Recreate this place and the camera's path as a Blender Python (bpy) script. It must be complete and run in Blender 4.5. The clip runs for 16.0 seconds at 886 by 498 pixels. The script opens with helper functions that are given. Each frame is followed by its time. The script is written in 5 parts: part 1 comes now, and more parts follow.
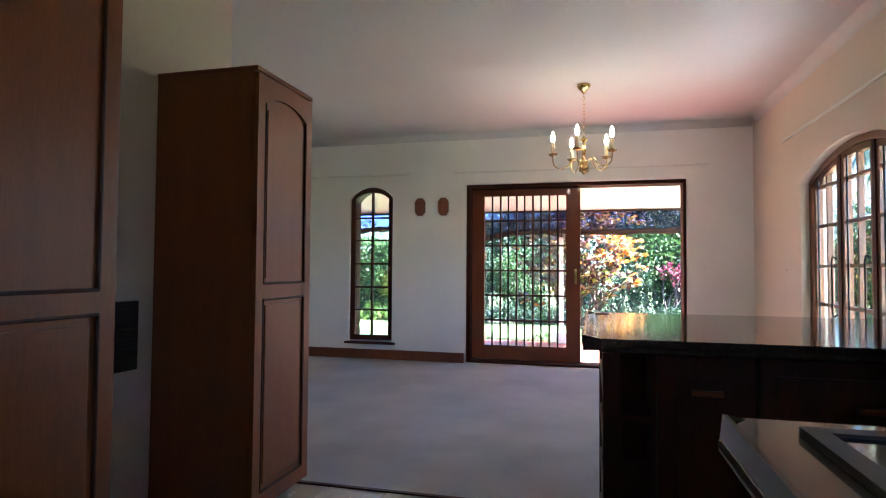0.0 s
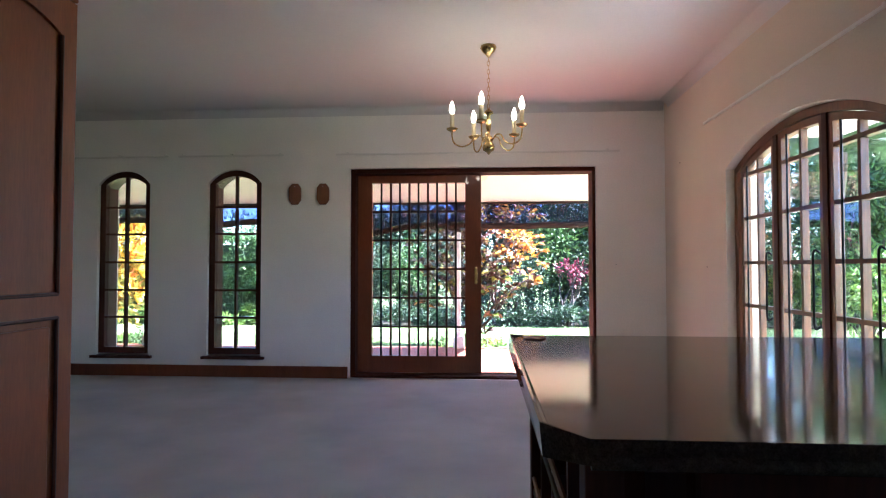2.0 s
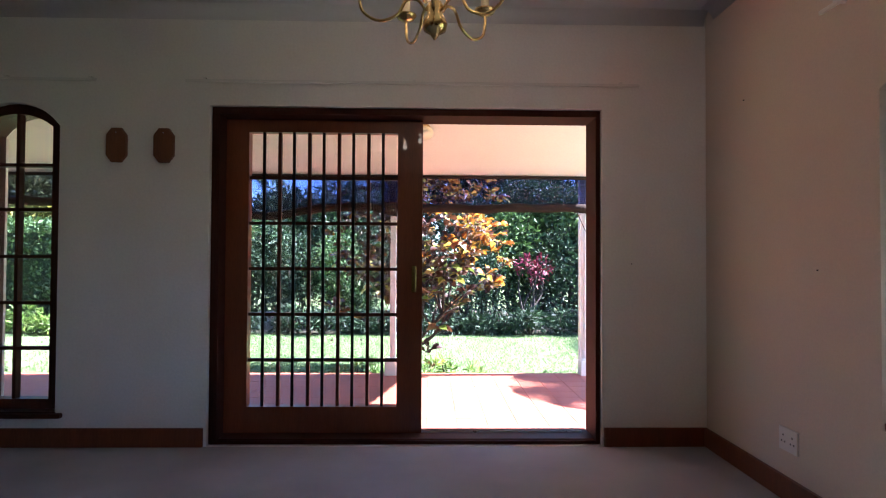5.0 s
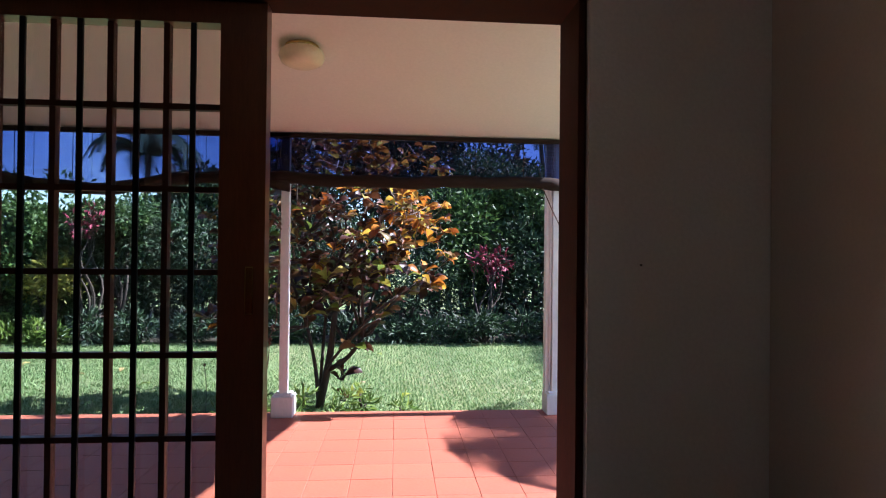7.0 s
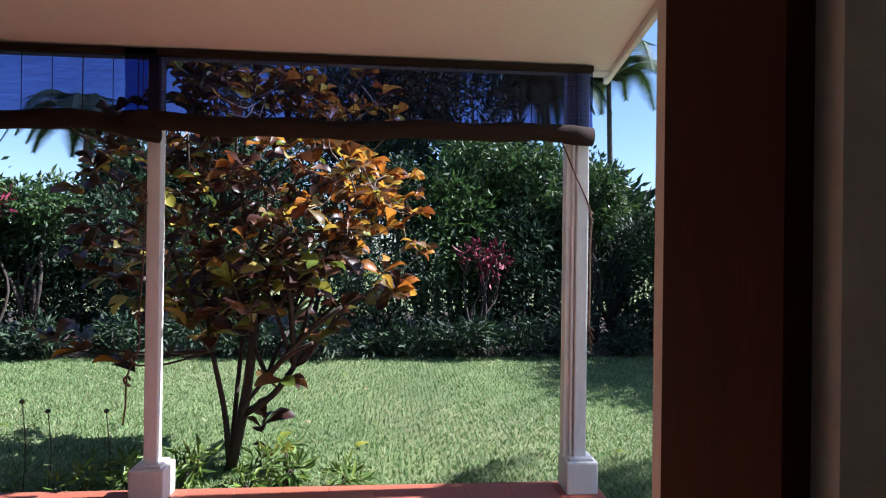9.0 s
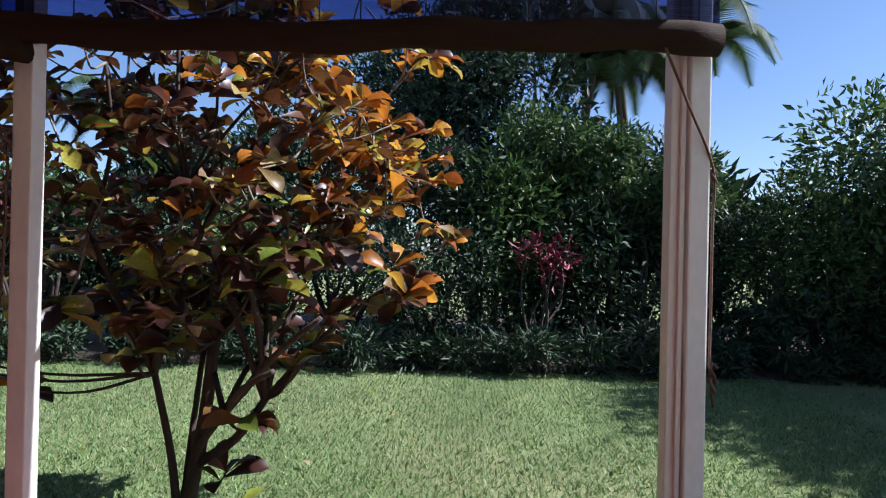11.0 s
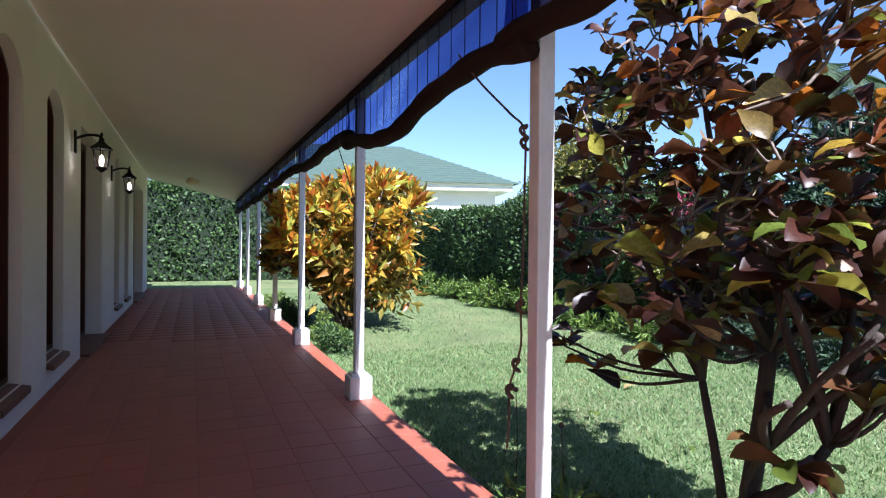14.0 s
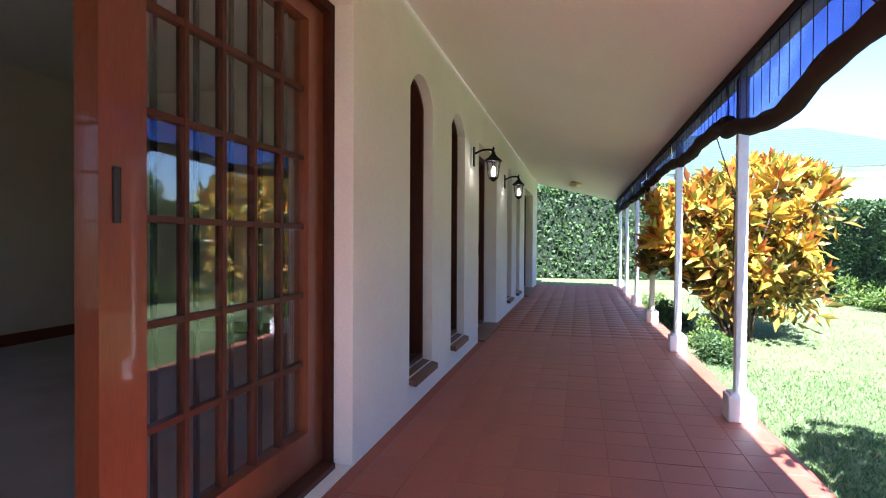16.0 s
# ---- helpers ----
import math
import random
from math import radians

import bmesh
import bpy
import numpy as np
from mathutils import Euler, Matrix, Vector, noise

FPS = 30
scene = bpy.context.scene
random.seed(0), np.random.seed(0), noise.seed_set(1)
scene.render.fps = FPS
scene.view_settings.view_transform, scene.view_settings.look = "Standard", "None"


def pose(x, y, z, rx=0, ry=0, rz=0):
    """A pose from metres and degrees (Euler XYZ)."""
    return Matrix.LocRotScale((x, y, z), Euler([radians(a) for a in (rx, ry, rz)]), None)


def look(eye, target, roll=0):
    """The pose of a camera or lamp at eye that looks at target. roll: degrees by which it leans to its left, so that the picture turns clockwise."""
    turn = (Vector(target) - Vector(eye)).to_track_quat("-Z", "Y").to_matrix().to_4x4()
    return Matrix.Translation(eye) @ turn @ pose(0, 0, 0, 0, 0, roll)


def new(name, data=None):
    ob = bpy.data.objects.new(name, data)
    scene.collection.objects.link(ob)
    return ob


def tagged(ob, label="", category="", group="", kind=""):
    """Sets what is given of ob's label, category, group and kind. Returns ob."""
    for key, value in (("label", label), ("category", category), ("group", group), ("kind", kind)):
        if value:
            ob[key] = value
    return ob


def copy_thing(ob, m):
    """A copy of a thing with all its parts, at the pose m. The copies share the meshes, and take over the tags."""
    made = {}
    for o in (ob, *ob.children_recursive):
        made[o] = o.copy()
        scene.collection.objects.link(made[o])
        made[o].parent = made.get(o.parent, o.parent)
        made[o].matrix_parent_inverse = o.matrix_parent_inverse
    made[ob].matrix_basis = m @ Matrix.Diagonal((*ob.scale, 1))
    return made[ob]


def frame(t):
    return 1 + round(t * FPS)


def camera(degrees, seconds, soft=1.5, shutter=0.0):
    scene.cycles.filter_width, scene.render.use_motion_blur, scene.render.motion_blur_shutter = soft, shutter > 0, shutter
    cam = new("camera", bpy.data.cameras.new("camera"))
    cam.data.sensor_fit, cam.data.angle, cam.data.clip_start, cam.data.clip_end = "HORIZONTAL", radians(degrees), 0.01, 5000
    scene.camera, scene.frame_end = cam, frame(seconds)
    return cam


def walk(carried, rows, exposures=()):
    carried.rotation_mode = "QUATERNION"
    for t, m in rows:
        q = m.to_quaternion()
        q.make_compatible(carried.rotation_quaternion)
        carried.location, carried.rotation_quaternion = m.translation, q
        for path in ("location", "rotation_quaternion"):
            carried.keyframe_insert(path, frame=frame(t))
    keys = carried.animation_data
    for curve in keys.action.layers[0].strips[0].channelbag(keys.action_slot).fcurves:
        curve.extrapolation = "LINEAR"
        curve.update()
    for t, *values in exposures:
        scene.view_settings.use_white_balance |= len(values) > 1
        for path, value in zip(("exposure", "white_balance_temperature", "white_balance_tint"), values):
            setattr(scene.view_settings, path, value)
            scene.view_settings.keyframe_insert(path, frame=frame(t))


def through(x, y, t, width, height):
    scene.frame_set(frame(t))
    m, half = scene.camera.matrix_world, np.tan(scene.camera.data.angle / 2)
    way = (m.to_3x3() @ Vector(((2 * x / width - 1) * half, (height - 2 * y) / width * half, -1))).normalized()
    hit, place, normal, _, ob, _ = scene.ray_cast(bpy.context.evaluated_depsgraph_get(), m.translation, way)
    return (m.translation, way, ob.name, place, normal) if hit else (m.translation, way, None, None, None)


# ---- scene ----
cam = camera(74.3, 16.0, soft=1.15)
PATH = [
    (0, (0.231, -0.687, 1.087), (-0.263, 1.25, 1.156), 0.4),
    (0.5, (0.248, -0.524, 1.085), (-0.144, 1.436, 1.155), 0.1),
    (1, (0.235, -0.274, 1.113), (-0.088, 1.699, 1.178), 0.1),
    (1.5, (0.169, 0.0, 1.125), (-0.062, 1.986, 1.189), 0.1),
    (2, (0.131, 0.269, 1.103), (-0.009, 2.263, 1.163), -0.0),
    (2.5, (0.127, 0.621, 1.101), (0.014, 2.616, 1.164), 0.0),
    (3, (0.094, 0.963, 1.087), (-0.001, 2.96, 1.153), 0.0),
    (5.5, (0.211, 2.804, 1.143), (0.289, 4.802, 1.177), 0.4),
    (6, (0.307, 3.224, 1.145), (0.421, 5.22, 1.175), 0.5),
    (6.5, (0.441, 3.654, 1.137), (0.596, 5.648, 1.159), 0.6),
    (7, (0.564, 4.055, 1.154), (0.723, 6.049, 1.168), 0.6),
    (7.5, (0.649, 4.494, 1.148), (0.814, 6.488, 1.16), 0.5),
    (8, (0.731, 4.878, 1.126), (0.909, 6.87, 1.142), 0.4),
    (8.5, (0.786, 5.225, 1.125), (0.96, 7.217, 1.129), 0.6),
    (11, (1.059, 6.567, 1.066), (1.001, 8.566, 1.07), 1.2),
    (11.5, (1.099, 6.774, 1.046), (0.73, 8.739, 1.056), 1.0),
    (12, (1.214, 6.968, 1.015), (0.422, 8.804, 1.026), 1.0),
    (12.5, (1.245, 7.083, 1.022), (0.151, 8.758, 1.025), 0.8),
    (13, (1.293, 7.173, 1.031), (-0.1, 8.609, 1.018), 0.3),
    (13.5, (1.326, 7.21, 1.012), (-0.344, 8.31, 0.999), 0.3),
    (14, (1.358, 7.238, 1.007), (-0.479, 8.028, 0.993), 0.5),
    (14.5, (1.351, 7.259, 1.014), (-0.592, 7.732, 1.0), 0.4),
    (15, (1.311, 7.314, 1.02), (-0.686, 7.423, 1.0), 0.3),
    (15.5, (1.295, 7.348, 1.014), (-0.694, 7.141, 0.991), 0.1),
    (16, (1.276, 7.344, 1.02), (-0.671, 6.89, 0.993), 0.3),
]
walk(cam, [(t, look(eye, target, roll)) for t, eye, target, roll in PATH], [(0.0, 5.0, 5100, 18), (1.5, 4.6, 5050, 20), (3.0, 4.7, 5050, 20), (5.5, 3.15, 5250, 22), (7.0, 1.97, 5300, 19), (8.5, 1.60, 5400, 17), (11.0, 1.1, 5600, 17), (13.0, 1.3, 5500, 18), (14.5, 1.78, 5250, 19), (16.0, 2.75, 5250, 20)])

# ---- world, sun, exposure ----
SUN_TO = Vector((1.0, 0.025, 1.0)).normalized()
world = bpy.data.worlds.new("sky")
scene.world = world
world.use_nodes = True
wn = world.node_tree
sky = wn.nodes.new("ShaderNodeTexSky")
sky.sky_type = "NISHITA"
sky.sun_disc = False
sky.sun_elevation = math.asin(SUN_TO.z)
sky.sun_rotation = math.atan2(SUN_TO.x, SUN_TO.y)
wn.links.new(sky.outputs[0], wn.nodes["Background"].inputs[0])
wn.nodes["Background"].inputs[1].default_value = 0.068
sky.air_density, sky.dust_density, sky.ozone_density = 1.0, 0.5, 3.0
sun = new("sun", bpy.data.lights.new("sun", "SUN"))
sun.data.energy, sun.data.angle, sun.data.color = 5.0, radians(0.55), (1.0, 0.94, 0.84)
sun.matrix_world = look(SUN_TO * 30, (0, 0, 0))

# ---- materials ----
def material(name, color, rough=0.6, metal=0.0, vary=0.12, scale=6.0, fine=60.0, bump=0.15, depth=0.004, stretch=(1, 1, 1),
             rand=0.0, island=False, coat=0.0, dark=None, stain=0.0, spec=0.5):
    m = bpy.data.materials.new(name)
    m.use_nodes = True
    t = m.node_tree
    b = t.nodes["Principled BSDF"]
    link = t.links.new
    co = t.nodes.new("ShaderNodeTexCoord")
    mp = t.nodes.new("ShaderNodeMapping")
    mp.inputs["Scale"].default_value = stretch
    link(co.outputs["Object"], mp.inputs[0])
    n1 = t.nodes.new("ShaderNodeTexNoise")
    n1.inputs["Scale"].default_value, n1.inputs["Detail"].default_value = scale, 5
    n2 = t.nodes.new("ShaderNodeTexNoise")
    n2.inputs["Scale"].default_value, n2.inputs["Detail"].default_value = fine, 4
    link(mp.outputs[0], n1.inputs[0])
    link(mp.outputs[0], n2.inputs[0])
    add = t.nodes.new("ShaderNodeMath")
    add.operation = "ADD"
    link(n1.outputs[0], add.inputs[0])
    link(n2.outputs[0], add.inputs[1])
    ramp = t.nodes.new("ShaderNodeMapRange")
    ramp.inputs[1].default_value, ramp.inputs[2].default_value = 0.65, 1.35
    ramp.inputs[3].default_value, ramp.inputs[4].default_value = 1 - vary, 1 + vary
    link(add.outputs[0], ramp.inputs[0])
    value = ramp.outputs[0]
    if rand or island:
        src = t.nodes.new("ShaderNodeNewGeometry" if island else "ShaderNodeObjectInfo")
        r2 = t.nodes.new("ShaderNodeMapRange")
        r2.inputs[3].default_value, r2.inputs[4].default_value = 1 - rand, 1 + rand
        link(src.outputs["Random Per Island" if island else "Random"], r2.inputs[0])
        mul = t.nodes.new("ShaderNodeMath")
        mul.operation = "MULTIPLY"
        link(value, mul.inputs[0])
        link(r2.outputs[0], mul.inputs[1])
        value = mul.outputs[0]
    mix = t.nodes.new("ShaderNodeVectorMath")
    mix.operation = "SCALE"
    if dark:
        two = t.nodes.new("ShaderNodeMix")
        two.data_type = "RGBA"
        n3 = t.nodes.new("ShaderNodeTexNoise")
        n3.inputs["Scale"].default_value, n3.inputs["Detail"].default_value = scale * 0.45, 6
        link(mp.outputs[0], n3.inputs[0])
        r3 = t.nodes.new("ShaderNodeMapRange")
        r3.inputs[1].default_value, r3.inputs[2].default_value = 0.42, 0.68
        r3.inputs[4].default_value = stain or 1.0
        link(n3.outputs[0], r3.inputs[0])
        link(r3.outputs[0], two.inputs[0])
        two.inputs[6].default_value, two.inputs[7].default_value = (*color, 1), (*dark, 1)
        link(two.outputs[2], mix.inputs[0])
    else:
        mix.inputs[0].default_value = color
    link(value, mix.inputs["Scale"])
    link(mix.outputs[0], b.inputs["Base Color"])
    rr = t.nodes.new("ShaderNodeMapRange")
    rr.inputs[3].default_value, rr.inputs[4].default_value = max(0.02, rough - 0.08), min(1, rough + 0.08)
    link(n1.outputs[0], rr.inputs[0])
    link(rr.outputs[0], b.inputs["Roughness"])
    b.inputs["Metallic"].default_value = metal
    b.inputs["Coat Weight"].default_value = coat
    b.inputs["Specular IOR Level"].default_value = spec
    if bump:
        bp = t.nodes.new("ShaderNodeBump")
        bp.inputs["Strength"].default_value, bp.inputs["Distance"].default_value = bump, depth
        link(add.outputs[0], bp.inputs["Height"])
        link(bp.outputs[0], b.inputs["Normal"])
    return m


def leaf_material(name, stops, through=0.35, rough=0.45, island=True):
    """Leaves whose colour runs along the stops from leaf to leaf, and which let some light through."""
    m = bpy.data.materials.new(name)
    m.use_nodes = True
    t = m.node_tree
    b = t.nodes["Principled BSDF"]
    src = t.nodes.new("ShaderNodeNewGeometry" if island else "ShaderNodeObjectInfo")
    ramp = t.nodes.new("ShaderNodeValToRGB")
    ramp.color_ramp.interpolation = "LINEAR"
    while len(ramp.color_ramp.elements) < len(stops):
        ramp.color_ramp.elements.new(0.5)
    for e, (p, c) in zip(ramp.color_ramp.elements, stops):
        e.position, e.color = p, (*c, 1)
    t.links.new(src.outputs["Random Per Island" if island else "Random"], ramp.inputs[0])
    co = t.nodes.new("ShaderNodeTexCoord")
    n = t.nodes.new("ShaderNodeTexNoise")
    n.inputs["Scale"].default_value, n.inputs["Detail"].default_value = 18, 4
    t.links.new(co.outputs["Object"], n.inputs[0])
    mr = t.nodes.new("ShaderNodeMapRange")
    mr.inputs[1].default_value, mr.inputs[2].default_value, mr.inputs[3].default_value, mr.inputs[4].default_value = 0.3, 0.7, 0.7, 1.3
    t.links.new(n.outputs[0], mr.inputs[0])
    sc = t.nodes.new("ShaderNodeVectorMath")
    sc.operation = "SCALE"
    t.links.new(ramp.outputs[0], sc.inputs[0])
    t.links.new(mr.outputs[0], sc.inputs["Scale"])
    t.links.new(sc.outputs[0], b.inputs["Base Color"])
    b.inputs["Roughness"].default_value = rough
    tr = t.nodes.new("ShaderNodeBsdfTranslucent")
    t.links.new(sc.outputs[0], tr.inputs[0])
    mx = t.nodes.new("ShaderNodeMixShader")
    mx.inputs[0].default_value = through
    t.links.new(b.outputs[0], mx.inputs[1])
    t.links.new(tr.outputs[0], mx.inputs[2])
    t.links.new(mx.outputs[0], t.nodes["Material Output"].inputs[0])
    return m


def glass_material(name, tint=(0.93, 0.96, 0.95)):
    m = bpy.data.materials.new(name)
    m.use_nodes = True
    t = m.node_tree
    t.nodes.remove(t.nodes["Principled BSDF"])
    tr, gl = t.nodes.new("ShaderNodeBsdfTransparent"), t.nodes.new("ShaderNodeBsdfGlossy")
    tr.inputs[0].default_value = (*tint, 1)
    gl.inputs["Roughness"].default_value = 0.01
    lw = t.nodes.new("ShaderNodeLayerWeight")
    lw.inputs[0].default_value = 0.5
    pw, mr = t.nodes.new("ShaderNodeMath"), t.nodes.new("ShaderNodeMapRange")
    pw.operation, pw.inputs[1].default_value = "POWER", 5.0
    t.links.new(lw.outputs["Facing"], pw.inputs[0])
    t.links.new(pw.outputs[0], mr.inputs[0])
    mr.inputs[3].default_value, mr.inputs[4].default_value = 0.075, 1.0
    mx = t.nodes.new("ShaderNodeMixShader")
    t.links.new(mr.outputs[0], mx.inputs[0])
    t.links.new(tr.outputs[0], mx.inputs[1])
    t.links.new(gl.outputs[0], mx.inputs[2])
    t.links.new(mx.outputs[0], t.nodes["Material Output"].inputs[0])
    return m


def net_material(name, tint, thread, cover):
    """Woven stuff: threads of one colour, tinted daylight between them."""
    m = bpy.data.materials.new(name)
    m.use_nodes = True
    t = m.node_tree
    b = t.nodes["Principled BSDF"]
    b.inputs["Base Color"].default_value, b.inputs["Roughness"].default_value = (*thread, 1), 0.8
    tr, mx, n = t.nodes.new("ShaderNodeBsdfTransparent"), t.nodes.new("ShaderNodeMixShader"), t.nodes.new("ShaderNodeTexNoise")
    tr.inputs[0].default_value = (*tint, 1)
    co, mp, mr = t.nodes.new("ShaderNodeTexCoord"), t.nodes.new("ShaderNodeMapping"), t.nodes.new("ShaderNodeMapRange")
    mp.inputs["Scale"].default_value = (1.0, 1.0, 30.0)
    n.inputs["Scale"].default_value, n.inputs["Detail"].default_value = 6, 5
    t.links.new(co.outputs["Object"], mp.inputs[0])
    t.links.new(mp.outputs[0], n.inputs[0])
    mr.inputs[1].default_value, mr.inputs[2].default_value = 0.3, 0.7
    mr.inputs[3].default_value, mr.inputs[4].default_value = 1 - cover - 0.22, min(1.0, 1 - cover + 0.22)
    t.links.new(n.outputs[0], mr.inputs[0])
    t.links.new(mr.outputs[0], mx.inputs[0])
    t.links.new(b.outputs[0], mx.inputs[1])
    t.links.new(tr.outputs[0], mx.inputs[2])
    t.links.new(mx.outputs[0], t.nodes["Material Output"].inputs[0])
    return m


def glow_material(name, color, strength):
    m = bpy.data.materials.new(name)
    m.use_nodes = True
    b = m.node_tree.nodes["Principled BSDF"]
    b.inputs["Base Color"].default_value = (*color, 1)
    b.inputs["Emission Color"].default_value = (*color, 1)
    b.inputs["Emission Strength"].default_value = strength
    return m


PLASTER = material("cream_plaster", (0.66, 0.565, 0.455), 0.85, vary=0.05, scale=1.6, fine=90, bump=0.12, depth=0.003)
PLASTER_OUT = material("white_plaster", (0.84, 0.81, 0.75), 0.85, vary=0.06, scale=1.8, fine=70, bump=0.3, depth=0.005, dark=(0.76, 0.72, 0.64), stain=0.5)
CEIL = material("ceiling_paint", (0.65, 0.625, 0.60), 0.9, vary=0.04, scale=1.2, fine=80, bump=0.08, depth=0.002)
CEIL_OUT = material("veranda_ceiling_paint", (0.82, 0.75, 0.69), 0.6, vary=0.05, scale=1.2, fine=60, bump=0.08, depth=0.002)
CARPET = material("beige_carpet", (0.44, 0.42, 0.40), 0.95, vary=0.10, scale=3.0, fine=420, bump=0.7, depth=0.006, dark=(0.36, 0.34, 0.32), stain=0.9)
KTILE = material("pale_kitchen_tile", (0.50, 0.45, 0.38), 0.25, vary=0.08, scale=5, fine=40, bump=0.05, rand=0.05)
VGROUT = material("veranda_grout", (0.31, 0.105, 0.065), 0.9, vary=0.15, bump=0.3)
GROUT = material("grout", (0.30, 0.26, 0.22), 0.9, vary=0.15, bump=0.3)
WOOD = material("red_stained_wood", (0.165, 0.047, 0.017), 0.36, spec=0.35, vary=0.22, scale=3.0, fine=26, bump=0.08, depth=0.002, stretch=(6, 6, 0.7), coat=0.25)
CABINET = material("cabinet_wood", (0.215, 0.064, 0.017), 0.38, spec=0.35, vary=0.17, scale=3.0, fine=26, bump=0.06, depth=0.002, stretch=(6, 6, 0.7), coat=0.0)
WOOD_DARK = material("dark_stained_wood", (0.065, 0.020, 0.010), 0.5, spec=0.25, vary=0.28, scale=3.0, fine=26, bump=0.08, depth=0.002, stretch=(6, 6, 0.7))
DOOR_FRAME = material("dull_dark_door_frame", (0.05, 0.015, 0.008), 0.75, spec=0.12, vary=0.28, scale=3.0, fine=26, bump=0.08, depth=0.002, stretch=(6, 6, 0.7))
WOOD_ORANGE = material("varnished_window_wood", (0.16, 0.058, 0.018), 0.4, vary=0.28, scale=3.0, fine=24, bump=0.1, depth=0.002, stretch=(6, 6, 0.7), coat=0.25)
WOOD_DOOR = material("oiled_door_wood", (0.22, 0.085, 0.03), 0.42, vary=0.28, scale=3.0, fine=24, bump=0.1, depth=0.002, stretch=(6, 6, 0.7), coat=0.15)
PLAQUE = material("wooden_plaque", (0.20, 0.075, 0.03), 0.5, vary=0.2, scale=5, fine=30, stretch=(6, 6, 0.8))
IRON = material("black_iron", (0.015, 0.014, 0.014), 0.5, metal=0.6, vary=0.2, scale=20, fine=120, bump=0.2, depth=0.001)
GRANITE = material("dark_granite", (0.05, 0.041, 0.035), 0.07, vary=0.5, scale=160, fine=420, bump=0.0, dark=(0.085, 0.068, 0.055), stain=0.6)
BRASS = material("polished_brass", (0.62, 0.44, 0.16), 0.16, metal=1.0, vary=0.12, scale=20, fine=100, bump=0.02)
CANDLE = material("ivory_candle_sleeve", (0.70, 0.60, 0.36), 0.5, vary=0.06, scale=30, bump=0.05)
BULB = glow_material("lit_bulb", (1.0, 0.80, 0.50), 2.4)
LAMP_GLOW = glow_material("lit_lantern_bulb", (1.0, 0.86, 0.62), 9.0)
GLASS = glass_material("clear_glass")
LAMP_GLASS = material("cream_glass_shade", (0.88, 0.74, 0.50), 0.3, vary=0.06, scale=12, bump=0.02, coat=0.4)
HOB_BLACK = material("black_hob_glass", (0.008, 0.008, 0.009), 0.08, vary=0.1, bump=0.0)
STEEL = material("brushed_steel", (0.5, 0.5, 0.5), 0.3, metal=1.0, vary=0.08, scale=30, fine=200, bump=0.03)
PLASTIC = material("white_plastic", (0.72, 0.70, 0.64), 0.35, vary=0.03, bump=0.02)
BLACK_PLASTIC = material("black_plastic", (0.02, 0.018, 0.017), 0.45, vary=0.15, bump=0.05)
POST = material("white_post_paint", (0.78, 0.76, 0.74), 0.55, vary=0.08, scale=5, fine=60, bump=0.15, depth=0.002, stretch=(1, 1, 0.4), dark=(0.62, 0.57, 0.52), stain=0.5)
QUARRY = material("terracotta_tile", (0.36, 0.105, 0.058), 0.55, vary=0.14, scale=7, fine=60, bump=0.12, depth=0.002, rand=0.05, dark=(0.30, 0.085, 0.05), stain=0.7)
QUARRY_FAR = material("terracotta_tile_far", (0.36, 0.105, 0.058), 0.55, vary=0.14, scale=7, fine=60, bump=0.12, depth=0.002, rand=0.05, island=True, dark=(0.30, 0.085, 0.05), stain=0.7)
CONCRETE = material("pale_concrete", (0.36, 0.35, 0.32), 0.85, vary=0.15, scale=2.5, fine=60, bump=0.3, depth=0.004)
SILL = material("brown_glazed_sill", (0.16, 0.065, 0.04), 0.45, vary=0.15, scale=8, bump=0.1)
BLIND = material("brown_bamboo", (0.026, 0.015, 0.011), 0.9, spec=0.2, vary=0.3, scale=12, fine=80, bump=0.3, stretch=(1, 6, 6))
ROPE = material("brown_rope", (0.11, 0.06, 0.04), 0.9, vary=0.3, scale=30, fine=200, bump=0.5)
HEDGE_SHADE = material("hedge_inner_shade", (0.012, 0.022, 0.008), 0.95, vary=0.4, scale=9, fine=60, bump=0.8, depth=0.02)
SOIL = material("bed_soil", (0.06, 0.042, 0.028), 0.95, vary=0.4, scale=8, fine=70, bump=0.8, depth=0.02)
LAWN = material("mown_lawn", (0.155, 0.205, 0.07), 0.9, vary=0.35, scale=1.3, fine=90, bump=0.9, depth=0.03, dark=(0.225, 0.235, 0.10), stain=0.8)
TRUNK = material("dark_bark", (0.05, 0.036, 0.028), 0.85, vary=0.35, scale=14, fine=80, bump=0.8, depth=0.008, stretch=(1, 1, 0.35))
TWIG = material("pale_twig_bark", (0.20, 0.16, 0.13), 0.8, vary=0.3, scale=14, fine=80, bump=0.5, depth=0.004)
BARK = material("grey_brown_bark", (0.10, 0.075, 0.055), 0.9, vary=0.35, scale=14, fine=80, bump=0.8, depth=0.01, stretch=(1, 1, 0.35))
ROOF = material("green_roof_tile", (0.065, 0.105, 0.08), 0.6, vary=0.15, scale=4, fine=30, bump=0.2, island=True, rand=0.1)
HOUSE_WALL = material("white_house_wall", (0.78, 0.77, 0.74), 0.8, vary=0.05, scale=1.5, bump=0.1)
BOARD = material("white_boards", (0.66, 0.64, 0.60), 0.6, vary=0.06, scale=3, bump=0.1)
FLOWER = material("dark_red_flower", (0.17, 0.014, 0.035), 0.6, vary=0.2, island=True, rand=0.4)
CABLE = material("dark_cable", (0.03, 0.025, 0.022), 0.6)

